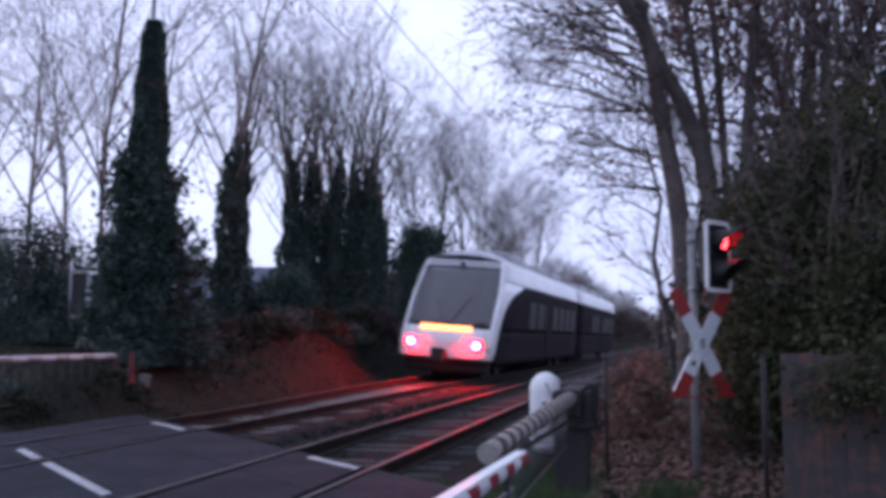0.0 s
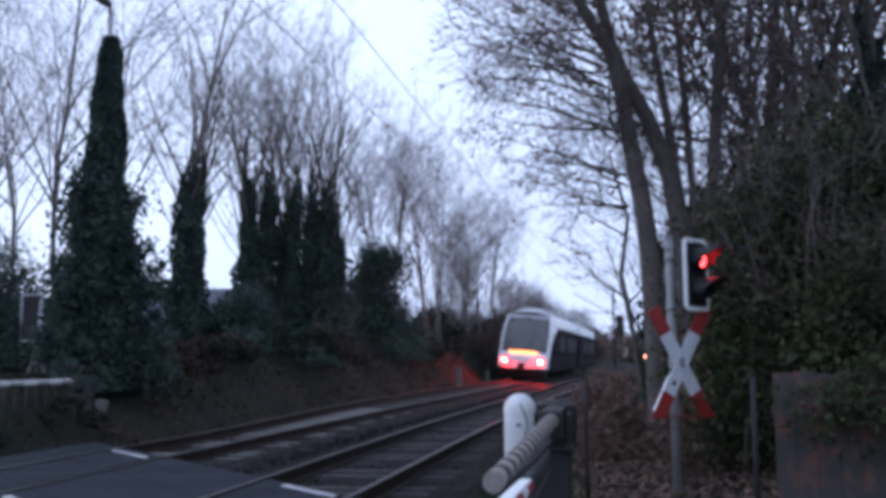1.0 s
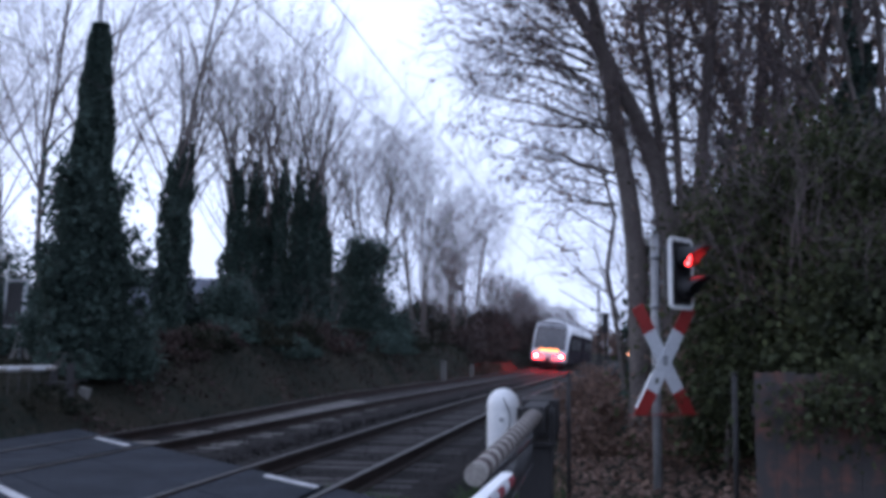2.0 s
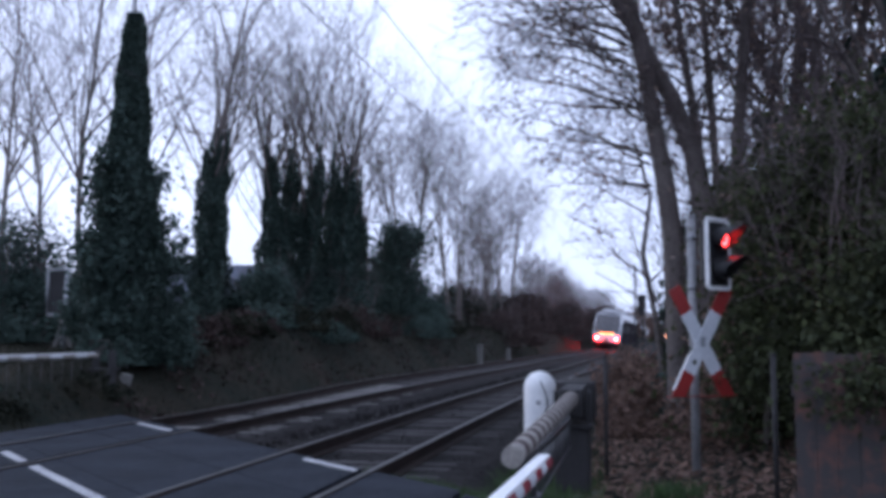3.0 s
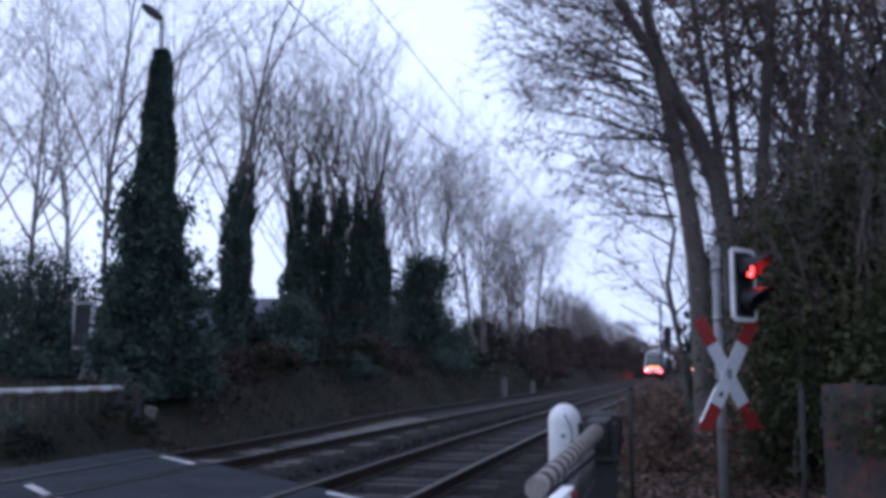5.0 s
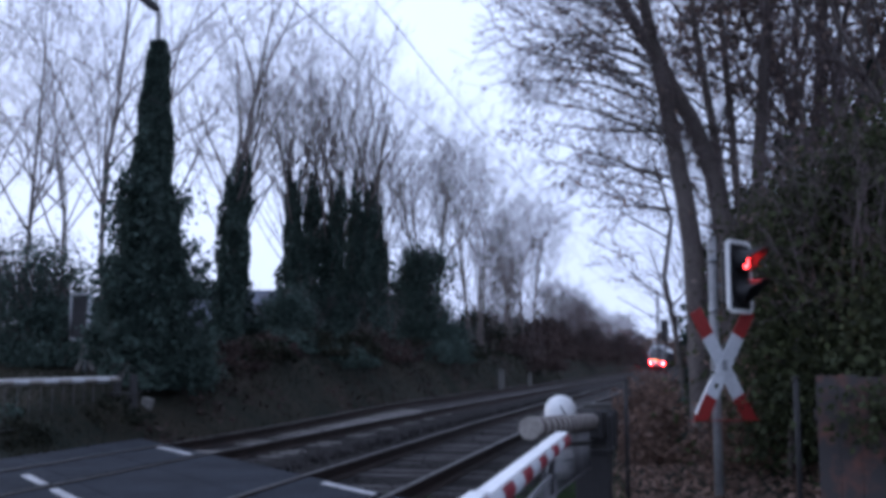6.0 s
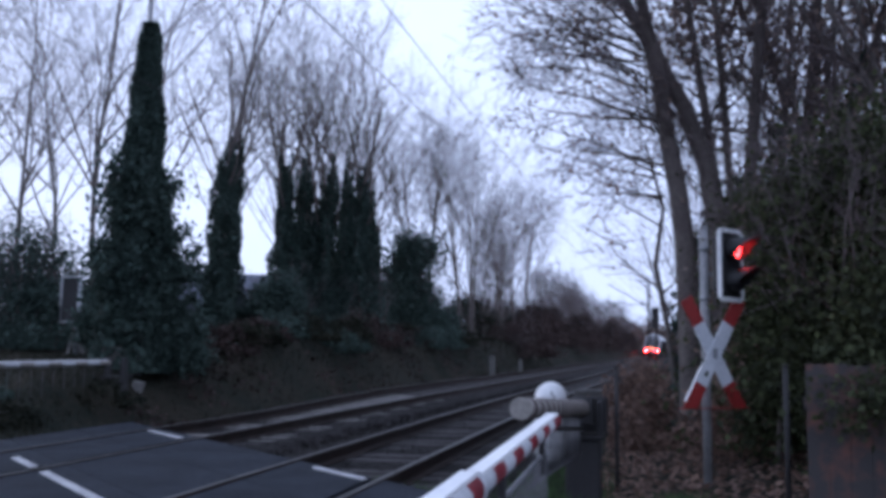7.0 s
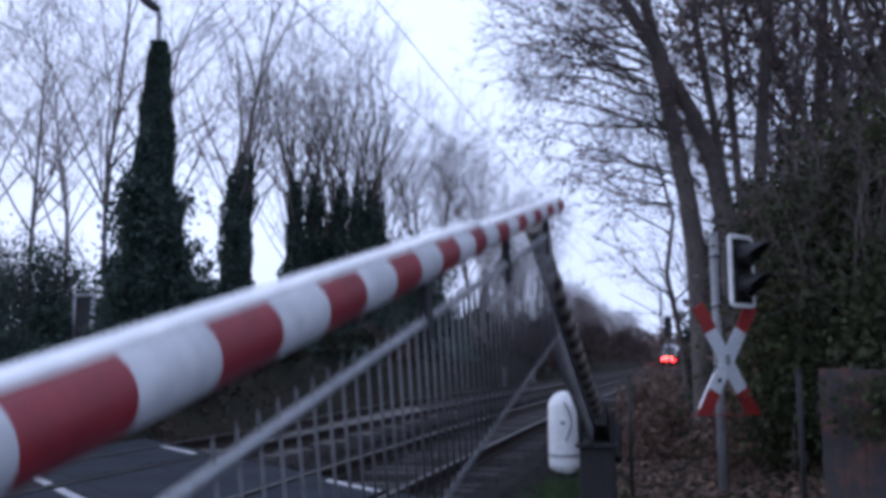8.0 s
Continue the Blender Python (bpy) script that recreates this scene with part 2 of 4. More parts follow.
# ---- the plan ----
# The plan is drawn at 1 : 1.18; true_size() brings it to metres once everything stands.
FULL = 1.18


def bend(y):
    """How far the line has swung to the right at y metres along it."""
    early = min(1, max(0, (y - 16) / 26))
    return 0.045 * (math.sqrt((y - 25) ** 2 + 18 ** 2) + y - 25) / 2 + 0.22 * early * early * (3 - 2 * early)


NEAR, FAR = -3.17, -6.56
GAUGE = 1.435 / FULL


def smooth01(a, b, v):
    t = min(1, max(0, (v - a) / (b - a)))
    return t * t * (3 - 2 * t)


def ground_z(x, y):
    xr, c = x - bend(y), x + y
    z = -0.34
    road = smooth01(-4.5, -1.5, c) * (1 - smooth01(6.6, 7.8, c) if x > -8.2 else 1 - smooth01(3.2, 5.5, c))
    left = smooth01(8.4, 10.4, -xr)
    z += left * (1.05 + 0.7 * smooth01(20, 27, y) + 0.45 * noise.noise(Vector((x * 0.25, y * 0.2, 1.7)))) * (1 - road)
    right = smooth01(-0.6, 3.5, xr)
    z += right * (0.35 + 0.25 * noise.noise(Vector((x * 0.4, y * 0.3, 8.1)))) * (1 - road)
    z += 0.05 * noise.noise(Vector((x * 1.3, y * 1.3, 3))) * (1 - road)
    return z + road * 0.2


def build_ground():
    xs = sorted({*np.round(np.arange(-30, 14, 0.5), 2), *range(-400, -30, 18), *range(14, 400, 18)})
    ys = sorted({*np.round(np.arange(-8, 70, 0.6), 2), *range(70, 160, 3), *range(160, 1500, 40), *range(-300, -8, 16)})
    verts = [(x, y, ground_z(x, y)) for y in ys for x in xs]
    n = len(xs)
    faces = [(j * n + i, j * n + i + 1, (j + 1) * n + i + 1, (j + 1) * n + i) for j in range(len(ys) - 1) for i in range(n - 1)]
    tagged(mesh_ob("ground", verts, faces, SOIL, True), "brown winter soil and rough grass beside the railway", "ground", kind="structure")


build_ground()
# ---- railway and road ----
def cant(y):
    """By how much the outer rail of the farther track is raised in the bend."""
    return 0.12 * smooth01(15.5, 27, y)


def along(x, y0, y1, profile, step=1.5, lift=0.0):
    """A profile of (across, height) points swept along the line at x."""
    n = max(2, int((y1 - y0) / step))
    verts, faces, m = [], [], len(profile)
    for k in range(n + 1):
        y = y0 + (y1 - y0) * k / n
        verts += [(x + bend(y) + a, y, z + lift * cant(y)) for a, z in profile]
    for k in range(n):
        for i in range(m):
            j = (i + 1) % m
            faces.append((k * m + i, k * m + j, (k + 1) * m + j, (k + 1) * m + i))
    faces += [tuple(range(m))[::-1], tuple(n * m + i for i in range(m))]
    return verts, faces


RAIL = [(-0.036, 0), (-0.036, -0.035), (-0.009, -0.05), (-0.009, -0.125), (-0.07, -0.145), (-0.07, -0.158), (0.07, -0.158), (0.07, -0.145), (0.009, -0.125), (0.009, -0.05), (0.036, -0.035), (0.036, 0)]


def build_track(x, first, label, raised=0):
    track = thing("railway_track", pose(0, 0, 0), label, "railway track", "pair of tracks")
    for side in (-1, 1):
        r = put(mesh_ob("rail", *along(x + side * (GAUGE / 2 + 0.036), -40, 260, RAIL, lift=raised * (side < 0)), RUST), track)
        put(mesh_ob("running_face", *along(x + side * (GAUGE / 2 + 0.036), -40, 260, [(-0.03, 0.003), (0.03, 0.003), (0.03, 0.0), (-0.03, 0.0)], lift=raised * (side < 0)), RAILHEAD), r, "worn steel running face")
    bm = box(-1.1, 1.1, -0.11, 0.11, -0.34, -0.162, bevel=0.02)
    s = part("sleeper", bm, SLEEPER if raised else DARKSLEEPER, track)
    dark = s
    if raised:
        dark = part("sleeper", box(-1.1, 1.1, -0.11, 0.11, -0.34, -0.162, bevel=0.02), DARKSLEEPER, track, "dirty dark concrete sleeper")
        dark.matrix_basis = pose(x + bend(first - 0.51), first - 0.51, 0)
    y = first
    s.matrix_basis = pose(x + bend(y), y, 0, 0, 0, 0)
    far = Soup()
    for k in range(1, 400):
        y = first + 0.51 * k
        tilt = -math.degrees(math.atan((bend(y + 1) - bend(y - 1)) / 2))
        if k < 190:
            c = new("sleeper", s.data if y < 26 or not raised else dark.data)
            c.parent = track
            c.matrix_basis = pose(x + bend(y), y, 0.01 * math.sin(k * 1.7) + raised * cant(y) / 2, 0, raised * math.degrees(cant(y) / 1.5), tilt)
        else:
            b = len(far.v)
            cx = x + bend(y)
            far.v += [Vector((cx + a, y + d, z + raised * cant(y) * (0.5 - a / 1.5))) for z in (-0.34, -0.162) for a, d in ((-1.1, -0.11), (1.1, -0.11), (1.1, 0.11), (-1.1, 0.11))]
            far.f += [(b + 4, b + 5, b + 6, b + 7), (b, b + 1, b + 5, b + 4), (b + 1, b + 2, b + 6, b + 5), (b + 3, b, b + 4, b + 7)]
    tagged(far.ob("distant_sleepers", DARKSLEEPER, track), kind="stuff")
    return track


def road_x(c, x):
    """Plan point on the road line x + y = c at that x."""
    return (x, c - x)


def deck(x0, x1, c0=-1.4, c1=6.5):
    return [road_x(c0, x0), road_x(c0, x1), road_x(c1, x1), road_x(c1, x0)][::-1]


def build_road():
    road = tagged(part("road", prism(deck(-60, -8.0, -1.0, 3.0), -0.2, -0.06), ASPHALT, None), "dark asphalt road crossing the railway at a slant", "road", kind="structure")
    tagged(part("road", prism(deck(-1.35, 40, -1.0, 6.6), -0.2, -0.06), ASPHALT, None), "dark asphalt road crossing the railway at a slant", "road", kind="structure")
    crossing = thing("level_crossing_deck", pose(0, 0, 0), "blue-grey rubber and concrete crossing panels between the rails", "level crossing")
    h = GAUGE / 2
    b = 0.14
    spans = [(-7.98, FAR - h - 0.08 + b), (FAR - h + 0.07 + b, FAR + h - 0.07 + b), (FAR + h + 0.08 + b, NEAR - h - 0.08 + b), (NEAR - h + 0.07 + b, NEAR + h - 0.07 + b), (NEAR + h + 0.08 + b, -1.37)]
    for x0, x1 in spans:
        for k in range(5):
            c0 = -1.2 + 1.54 * k
            part("crossing_panel", prism(deck(x0, x1, c0, c0 + 1.52), -0.16, -0.012), PANEL, crossing)
    def line(c, xa, xb, w=0.1):
        m = tagged(part("road_marking", prism([road_x(c - w / 2 * 1.41, xa), road_x(c - w / 2 * 1.41, xb), road_x(c + w / 2 * 1.41, xb), road_x(c + w / 2 * 1.41, xa)], -0.02, -0.0075), PAINT, None), "worn white painted line on the crossing", "road marking", "lines on the crossing", "structure")
        return m
    line(6.15, -7.05, -5.95)
    line(6.3, -3.25, -2.5)
    for xa, xb in ((-6.6, -5.9), (-5.6, -3.95), (-3.3, -2.4)):
        line(2.95, xa, xb)


def build_bed():
    bed = tagged(mesh_ob("ballast_bed", *along(0, -40, 260, [(-8.7, -0.45), (-8.0, -0.162), (-5.2, -0.166), (-4.9, -0.24), (-4.55, -0.17), (-1.75, -0.166), (-0.9, -0.5)], 3), BALLAST), "grey-brown crushed stone track bed", "ballast", kind="structure")
    rng = random.Random(4)
    s = Soup()
    while len(s.v) < 6 * 14000:
        y = 7 + 40 * rng.random() ** 1.6
        x = rng.uniform(-8.5, -1.0)
        if x + y < 6.8:
            continue
        z = -0.195 if -8 < x < -1.7 else -0.33
        s.stone(Vector((x + bend(y), y, z)), rng.uniform(0.025, 0.05), rng)
    tagged(s.ob("ballast_stones", STONE), "loose crushed stones of the track bed", "ballast", kind="stuff")


build_bed()
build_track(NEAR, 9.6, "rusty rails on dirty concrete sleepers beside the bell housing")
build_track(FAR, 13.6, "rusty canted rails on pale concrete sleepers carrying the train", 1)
build_road()
# ---- barriers ----
def striped_boom(length, r0, r1, band, parent, first_red=True, reds=None, whites=None, step=0.0):
    """Boom along +y from the pivot, in painted bands; r0 at the pivot, r1 at the tip."""
    n = int(round(length / band))
    for k in range(n):
        a, b = length - (k + 1) * band, length - k * band
        ra, rb = r0 + (r1 - r0) * a / length, r0 + (r1 - r0) * b / length
        if step and a >= step - 0.01:
            ra, rb = ra - 0.006, rb - 0.006
        red = (k % 2 == 0) == first_red
        bm = rod((0, a, 0), (0, b, 0), ra, rb, sides=20, cap=(k == 0))
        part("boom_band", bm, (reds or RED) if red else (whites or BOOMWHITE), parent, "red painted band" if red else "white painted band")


def hanging_grille(parent, y0, y1, drop, step, r=0.007, top=0.05):
    k = 0
    y = y0
    while y < y1:
        part("grille_rod", rod((0, y, -top), (0, y, -drop), r, sides=6), GRILLE, parent)
        y += step
        k += 1
    part("grille_rail", rod((0, y0 - 0.05, -drop), (0, y1 + 0.05, -drop), 0.008, sides=8), GRILLE, parent)


def build_near_barrier():
    b = thing("barrier_boom", pose(-0.684, -1.66, 0.583, 0, 0, -1.81), "red and white barrier boom with hanging grille, rising", "barrier", "level crossing barriers")
    striped_boom(6.93, 0.064, 0.047, 0.21, b, step=4.83)
    # Cap strips whiter than the bands: the sky's sheen is put into their colour.
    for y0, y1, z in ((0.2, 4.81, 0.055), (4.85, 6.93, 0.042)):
        part("sheen_strip", box(-0.03, 0.03, y0, y1, z - 0.012, z + 0.004, bevel=0.003), WHITE, b, "white cap strip along the top, with the sky's sheen painted in")
    part("tip_collar", rod((0, 6.91, 0), (0, 6.95, 0), 0.043, sides=20), RED, b)
    for y in (4.79, 2.5):
        part("joint_collar", rod((0, y, 0), (0, y + 0.06, 0), 0.056, sides=20), BOOMWHITE, b, "white joint collar")
    part("truss_bar", rod((0.0, 1.8, -0.19), (0, 6.65, -0.12), 0.011, sides=8), GALV, b, "grey steel tension bar")
    for y in (4.2, 5.4, 6.5):
        bm = box(-0.012, 0.012, y - 0.03, y + 0.03, -0.21, -0.04, bevel=0.004)
        part("hanger_bracket", bm, DARKSTEEL, b)
    hanging_grille(b, 3.0, 6.7, 0.66, 0.078, 0.0036, 0.13)
    return b


def build_far_end_barrier():
    b = thing("barrier_boom", pose(-0.6, 10.0, 0.6, 0, 0, 180), "weathered striped barrier boom on a dark drive post, rising", "barrier", "level crossing barriers")
    striped_boom(5.0, 0.08, 0.054, 0.16, b, first_red=False, reds=OLDDARK, whites=OLDWHITE)
    part("end_disc", rod((0, 4.99, 0), (0, 5.02, 0), 0.057, sides=24), OLDWHITE, b, "pale round end plate")
    part("truss_bar", rod((0, 0.2, -0.2), (0, 4.7, -0.1), 0.02, sides=8), DARKSTEEL, b)
    hanging_grille(b, 0.6, 4.6, 0.42, 0.16, 0.006)
    bm = box(-0.11, 0.11, -0.9, 0.35, -0.16, 0.1, bevel=0.02)
    part("boom_cradle", bm, DARKSTEEL, b)
    bm = box(-0.2, 0.2, -1.1, -0.75, -0.28, 0.12, bevel=0.03)
    part("counterweight", bm, DARKSTEEL, b)
    return b


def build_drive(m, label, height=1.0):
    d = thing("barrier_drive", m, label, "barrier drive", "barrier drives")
    bm = box(-0.17, 0.17, -0.17, 0.17, 0, height * 0.72, bevel=0.03)
    part("housing", bm, DARKSTEEL, d)
    bm = box(-0.2, 0.2, -0.22, 0.22, height * 0.72, height * 0.76, bevel=0.01)
    part("cover", bm, DARKSTEEL, d)
    for s in (-1, 1):
        bm = box(s * 0.16 - 0.025, s * 0.16 + 0.025, -0.1, 0.1, height * 0.7, height + 0.1, bevel=0.01)
        part("bearing_cheek", bm, DARKSTEEL, d)
    bm = box(-0.28, 0.28, -0.28, 0.28, -0.2, 0.03, bevel=0.01)
    part("foundation", bm, CONCRETE, d)
    return d


near_boom = build_near_barrier()
far_boom = build_far_end_barrier()
build_drive(pose(-0.6, 10.0, -0.36), "dark steel barrier drive post with bearing cheeks", 0.93)
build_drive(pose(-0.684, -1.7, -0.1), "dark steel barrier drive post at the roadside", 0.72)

# the closed barrier beyond both tracks
closed = thing("barrier_boom", pose(-9.5, 16.35, 0.88, 0, 0, 180), "closed barrier boom with white top and dark hanging grille", "barrier", "level crossing barriers")
striped_boom(7.6, 0.045, 0.04, 0.38, closed, first_red=False, reds=OLDWHITE)
part("boom_cap", box(-0.03, 0.03, 0.1, 7.6, 0.035, 0.055, bevel=0.006), WHITE, closed, "white reflecting top strip")
hanging_grille(closed, 0.5, 7.4, 0.7, 0.3, 0.004)
build_drive(pose(-9.5, 16.6, -0.1), "pale grey barrier drive beside the far side of the crossing", 0.97)
bm = box(-0.3, 0.3, -0.22, 0.22, 0.0, 0.62, bevel=0.05)
cab = tagged(part("control_box", bm, CONCRETE, None), "pale grey control box by the far barrier", "control box")
cab.matrix_basis = pose(-10.1, 17.8, 0.55)


# ---- white bell housing ----
def build_bell():
    b = thing("bell_housing", pose(-1.2, 12.93, -0.36), "white round-topped crossing bell housing on a stub post", "bell housing")
    prof = [(0.1, 0.06), (0.17, 0.1), (0.205, 0.17), (0.21, 0.2), (0.21, 0.88)]
    prof += [(0.21 * math.cos(a), 0.9 + 0.22 * math.sin(a)) for a in np.linspace(0.05, 1.5, 9)]
    bm = bmesh.new()
    add_lathe(bm, [(r, z) for r, z in prof], 28)
    part("housing", bm, WHITE, b)
    for z in (0.32, 0.3):
        bm = bmesh.new()
        add_lathe(bm, [(0.2, z - 0.008), (0.214, z - 0.006), (0.214, z + 0.006), (0.2, z + 0.008)], 28)
        part("seam", bm, GALV, b)
    part("stub_post", rod((0, 0, -0.1), (0, 0, 0.1), 0.07), DARKSTEEL, b)
    pts = [Vector((0.02 + 0.09 * math.sin(t), -0.22 - 0.02 * math.sin(3 * t), 1.0 - 0.5 * t / 3)) for t in np.linspace(0, 3, 12)]
    s = Soup()
    s.tube(pts, [0.008] * 12, 6)
    s.ob("cable", BLACK, b)
    bm = box(-0.025, 0.025, -0.225, -0.2, 0.7, 0.75, bevel=0.006)
    part("latch", bm, GREYPOLE, b)


build_bell()


# ---- crossing sign and light ----
def rounded_rect(w, h, r, y0, y1, n=6):
    bm = bmesh.new()
    pts = []
    for cx, cz, a0 in ((w / 2 - r, h / 2 - r, 0), (-w / 2 + r, h / 2 - r, 90), (-w / 2 + r, -h / 2 + r, 180), (w / 2 - r, -h / 2 + r, 270)):
        for k in range(n + 1):
            a = radians(a0 + 90 * k / n)
            pts.append((cx + r * math.cos(a), cz + r * math.sin(a)))
    f = [bm.verts.new((x, y0, z)) for x, z in pts]
    g = [bm.verts.new((x, y1, z)) for x, z in pts]
    bm.faces.new(f)
    bm.faces.new(g[::-1])
    for i in range(len(pts)):
        j = (i + 1) % len(pts)
        bm.faces.new((f[i], f[j], g[j], g[i]))
    return bm


def rounded_frame(w, h, r, t, y0, y1, n=6):
    bm = bmesh.new()
    loops = []
    for ww, hh, rr in ((w, h, r), (w - 2 * t, h - 2 * t, max(0.01, r - t))):
        pts = []
        for cx, cz, a0 in ((ww / 2 - rr, hh / 2 - rr, 0), (-ww / 2 + rr, hh / 2 - rr, 90), (-ww / 2 + rr, -hh / 2 + rr, 180), (ww / 2 - rr, -hh / 2 + rr, 270)):
            for k in range(n + 1):
                a = radians(a0 + 90 * k / n)
                pts.append((cx + rr * math.cos(a), cz + rr * math.sin(a)))
        loops.append([[bm.verts.new((x, y, z)) for x, z in pts] for y in (y0, y1)])
    m = len(loops[0][0])
    (of, ob_), (inf, inb) = loops
    for i in range(m):
        j = (i + 1) % m
        bm.faces.new((of[i], of[j], inf[j], inf[i]))
        bm.faces.new((ob_[j], ob_[i], inb[i], inb[j]))
        bm.faces.new((of[j], of[i], ob_[i], ob_[j]))
        bm.faces.new((inf[i], inf[j], inb[j], inb[i]))
    return bm


def hood(r, depth):
    """An open visor round the upper part of a lamp, along -y."""
    bm = bmesh.new()
    n = 18
    rows = []
    for k in range(n + 1):
        a = radians(-25 + 230 * k / n)
        d = depth * (0.45 + 0.55 * max(0, math.sin(a)))
        c = (math.cos(a), math.sin(a))
        rows.append([bm.verts.new((rad * c[0], y, rad * c[1])) for rad, y in ((r, 0), (r, -d), (r - 0.006, -d), (r - 0.006, 0))])
    for k in range(n):
        for i in range(4):
            j = (i + 1) % 4
            bm.faces.new((rows[k][i], rows[k][j], rows[k + 1][j], rows[k + 1][i]))
    return bm


def cross_arm(sign):
    """One arm in three painted lengths, at a slant."""
    arms = []
    for s0, s1, red in ((-0.74, -0.37, True), (-0.37, 0.37, False), (0.37, 0.68, True)):
        bm = box(-0.077, 0.077, -0.008, 0.008, s0, s1)
        bmesh.ops.rotate(bm, verts=bm.verts, cent=(0, 0, 0), matrix=Matrix.Rotation(radians(29 * sign), 3, "Y"))
        bmesh.ops.translate(bm, verts=bm.verts, vec=(0, -0.012 * sign, 0))
        if s0 < -0.5:
            bmesh.ops.bisect_plane(bm, geom=bm.verts[:] + bm.edges[:] + bm.faces[:], plane_co=(0, 0, -0.575), plane_no=(0, 0, -1), clear_outer=True)
            bmesh.ops.holes_fill(bm, edges=[e for e in bm.edges if e.is_boundary])
        arms.append((bm, red))
    return arms


def build_cross(m, front=True, label=""):
    c = thing("crossing_sign", m, label, "crossing sign")
    for sign in (-1, 1):
        for bm, red in cross_arm(sign):
            mt = (REFLECT_RED if red else SIGNWHITE) if front else OLDCONCRETE
            part("cross_arm", bm, mt, c, ("red end of the arm" if red else "white arm") if front else "bare grey back of the arm")
    if front:
        # Thin white strip paints the glint along one edge of the lower arm.
        bm = box(-0.088, -0.078, -0.022, 0.004, -0.62, -0.2)
        bmesh.ops.rotate(bm, verts=bm.verts, cent=(0, 0, 0), matrix=Matrix.Rotation(radians(29), 3, "Y"))
        part("edge_glint", bm, WHITE, c, "white strip painting the light caught by the arm's edge")
    bm = box(-0.44, 0.44, 0.0, 0.03, -0.585, -0.575)
    part("foot_bar", bm, REFLECT_RED if front else OLDCONCRETE, c)
    bm = box(-0.03, 0.03, -0.024, -0.016, -0.05, 0.06)
    part("bolt_plate", bm, GALV, c)
    return c


def build_light(m, label, lit=True):
    """Plate 0.5 x 0.78 facing -y, with two hooded lamps."""
    s = thing("crossing_light", m, label, "traffic signal")
    part("back_plate", rounded_rect(0.47, 0.76, 0.06, -0.01, 0.01), BLACK, s)
    part("plate_border", rounded_frame(0.5, 0.79, 0.075, 0.045, -0.016, 0.014), WHITE, s, "white border of the plate")
    bm = box(-0.16, 0.16, 0.01, 0.14, -0.3, 0.3, bevel=0.03)
    part("lamp_case", bm, BLACK, s)
    lens = None
    for z in (0.17, -0.16):
        bm = hood(0.13, 0.34)
        bmesh.ops.translate(bm, verts=bm.verts, vec=(0, -0.012, z))
        part("visor", bm, BLACK, s)
        bm = rod((0, -0.01, z), (0, -0.11, z), 0.122, sides=24, cap=False)
        add_rod(bm, (0, -0.11, z), (0, -0.01, z), 0.112, sides=24, cap=False)
        part("lamp_ring", bm, BLACK, s)
    if lit:
        lens = part("red_glow_disc", rod((0, -0.006, 0), (0, -0.003, 0), 0.085, sides=24), REDLAMP, s, "glowing red lens")
        part("lens_back", rod((0, -0.003, 0), (0, 0.007, 0), 0.109, sides=24), BLACK, lens)
        lens.matrix_basis = pose(0, -0.07, 0.17)
    bm = rod((0, -0.022, -0.16), (0, -0.03, -0.16), 0.1, sides=24)
    part("dark_lens", bm, GLASS_DARK, s)
    return s, lens


pole = thing("sign_pole", pose(0.66, 11.22, -0.3), "grey steel pole carrying crossing sign and light", "sign pole")
part("shaft", rod((0, 0, -0.2), (0, 0, 2.82), 0.048, sides=14), GREYPOLE, pole)
part("cap", rod((0, 0, 2.82), (0, 0, 2.85), 0.052, sides=14), GALV, pole)
for z in (1.6, 2.05, 2.6):
    part("clamp", rod((0, 0, z - 0.025), (0, 0, z + 0.025), 0.058, sides=14), GALV, pole)
part("bracket", box(0.0, 0.3, -0.02, 0.02, 2.3, 2.34), GALV, pole)
build_cross(pose(0.74, 11.1, 1.14, 0, 0, 30), True, "red and white diagonal crossing sign on a grey pole")
crossing_light, red_glow_disc = build_light(pose(0.93, 11.08, 2.1, 0, 0, 56), "black crossing light with white border, red lamp lit")

# the sign beyond the tracks, seen from behind
farpole = thing("sign_pole", pose(-13.55, 21.7, ground_z(-13.5, 21.7)), "pale grey pole with an open sign frame beyond the tracks", "sign pole")
gz = ground_z(-13.5, 21.7)
part("shaft", rod((0, 0, -0.3), (0.1, 0, 2.85 - gz), 0.05, sides=12), GALV, farpole)
for x0, x1, z0, z1 in ((-0.42, 0.1, 2.85, 2.85), (-0.42, -0.42, 1.75, 2.85), (-0.42, 0.06, 1.75, 1.75)):
    part("frame_bar", rod((x0, 0, z0 - gz), (x1, 0, z1 - gz), 0.028, sides=8), GALV, farpole)
part("sign_back", box(-0.39, 0.05, 0.01, 0.025, 1.8 - gz, 2.8 - gz), DARKSTEEL, farpole, "dark rear of the sign")
build_cross(pose(-13.6, 21.8, 1.5, 0, 0, 158), False, "grey back of a diagonal crossing sign")

# small posts by the line
for x, y, h, w in ((-7.35, 47.7, 0.85, 0.13), (-7.0, 56.0, 0.6, 0.1), (-10.2, 27.5, 1.0, 0.05)):
    p = tagged(part("marker_post", box(-w, w, -0.05, 0.05, -0.5, h, bevel=0.015), CONCRETE, None), "pale concrete marker post on the line side", "marker post", "line-side posts")
    p.matrix_basis = pose(x, y, 0, 0, 0, 4)
st = tagged(part("marker_stone", prism([(-0.11, -0.06), (0.09, -0.07), (0.08, 0.07), (-0.07, 0.06)], -0.2, 0.22), CONCRETE, None), "small pale stone in the verge", "stone")
st.matrix_basis = pose(-9.4, 17.2, 0.3, 0, 14, 0)

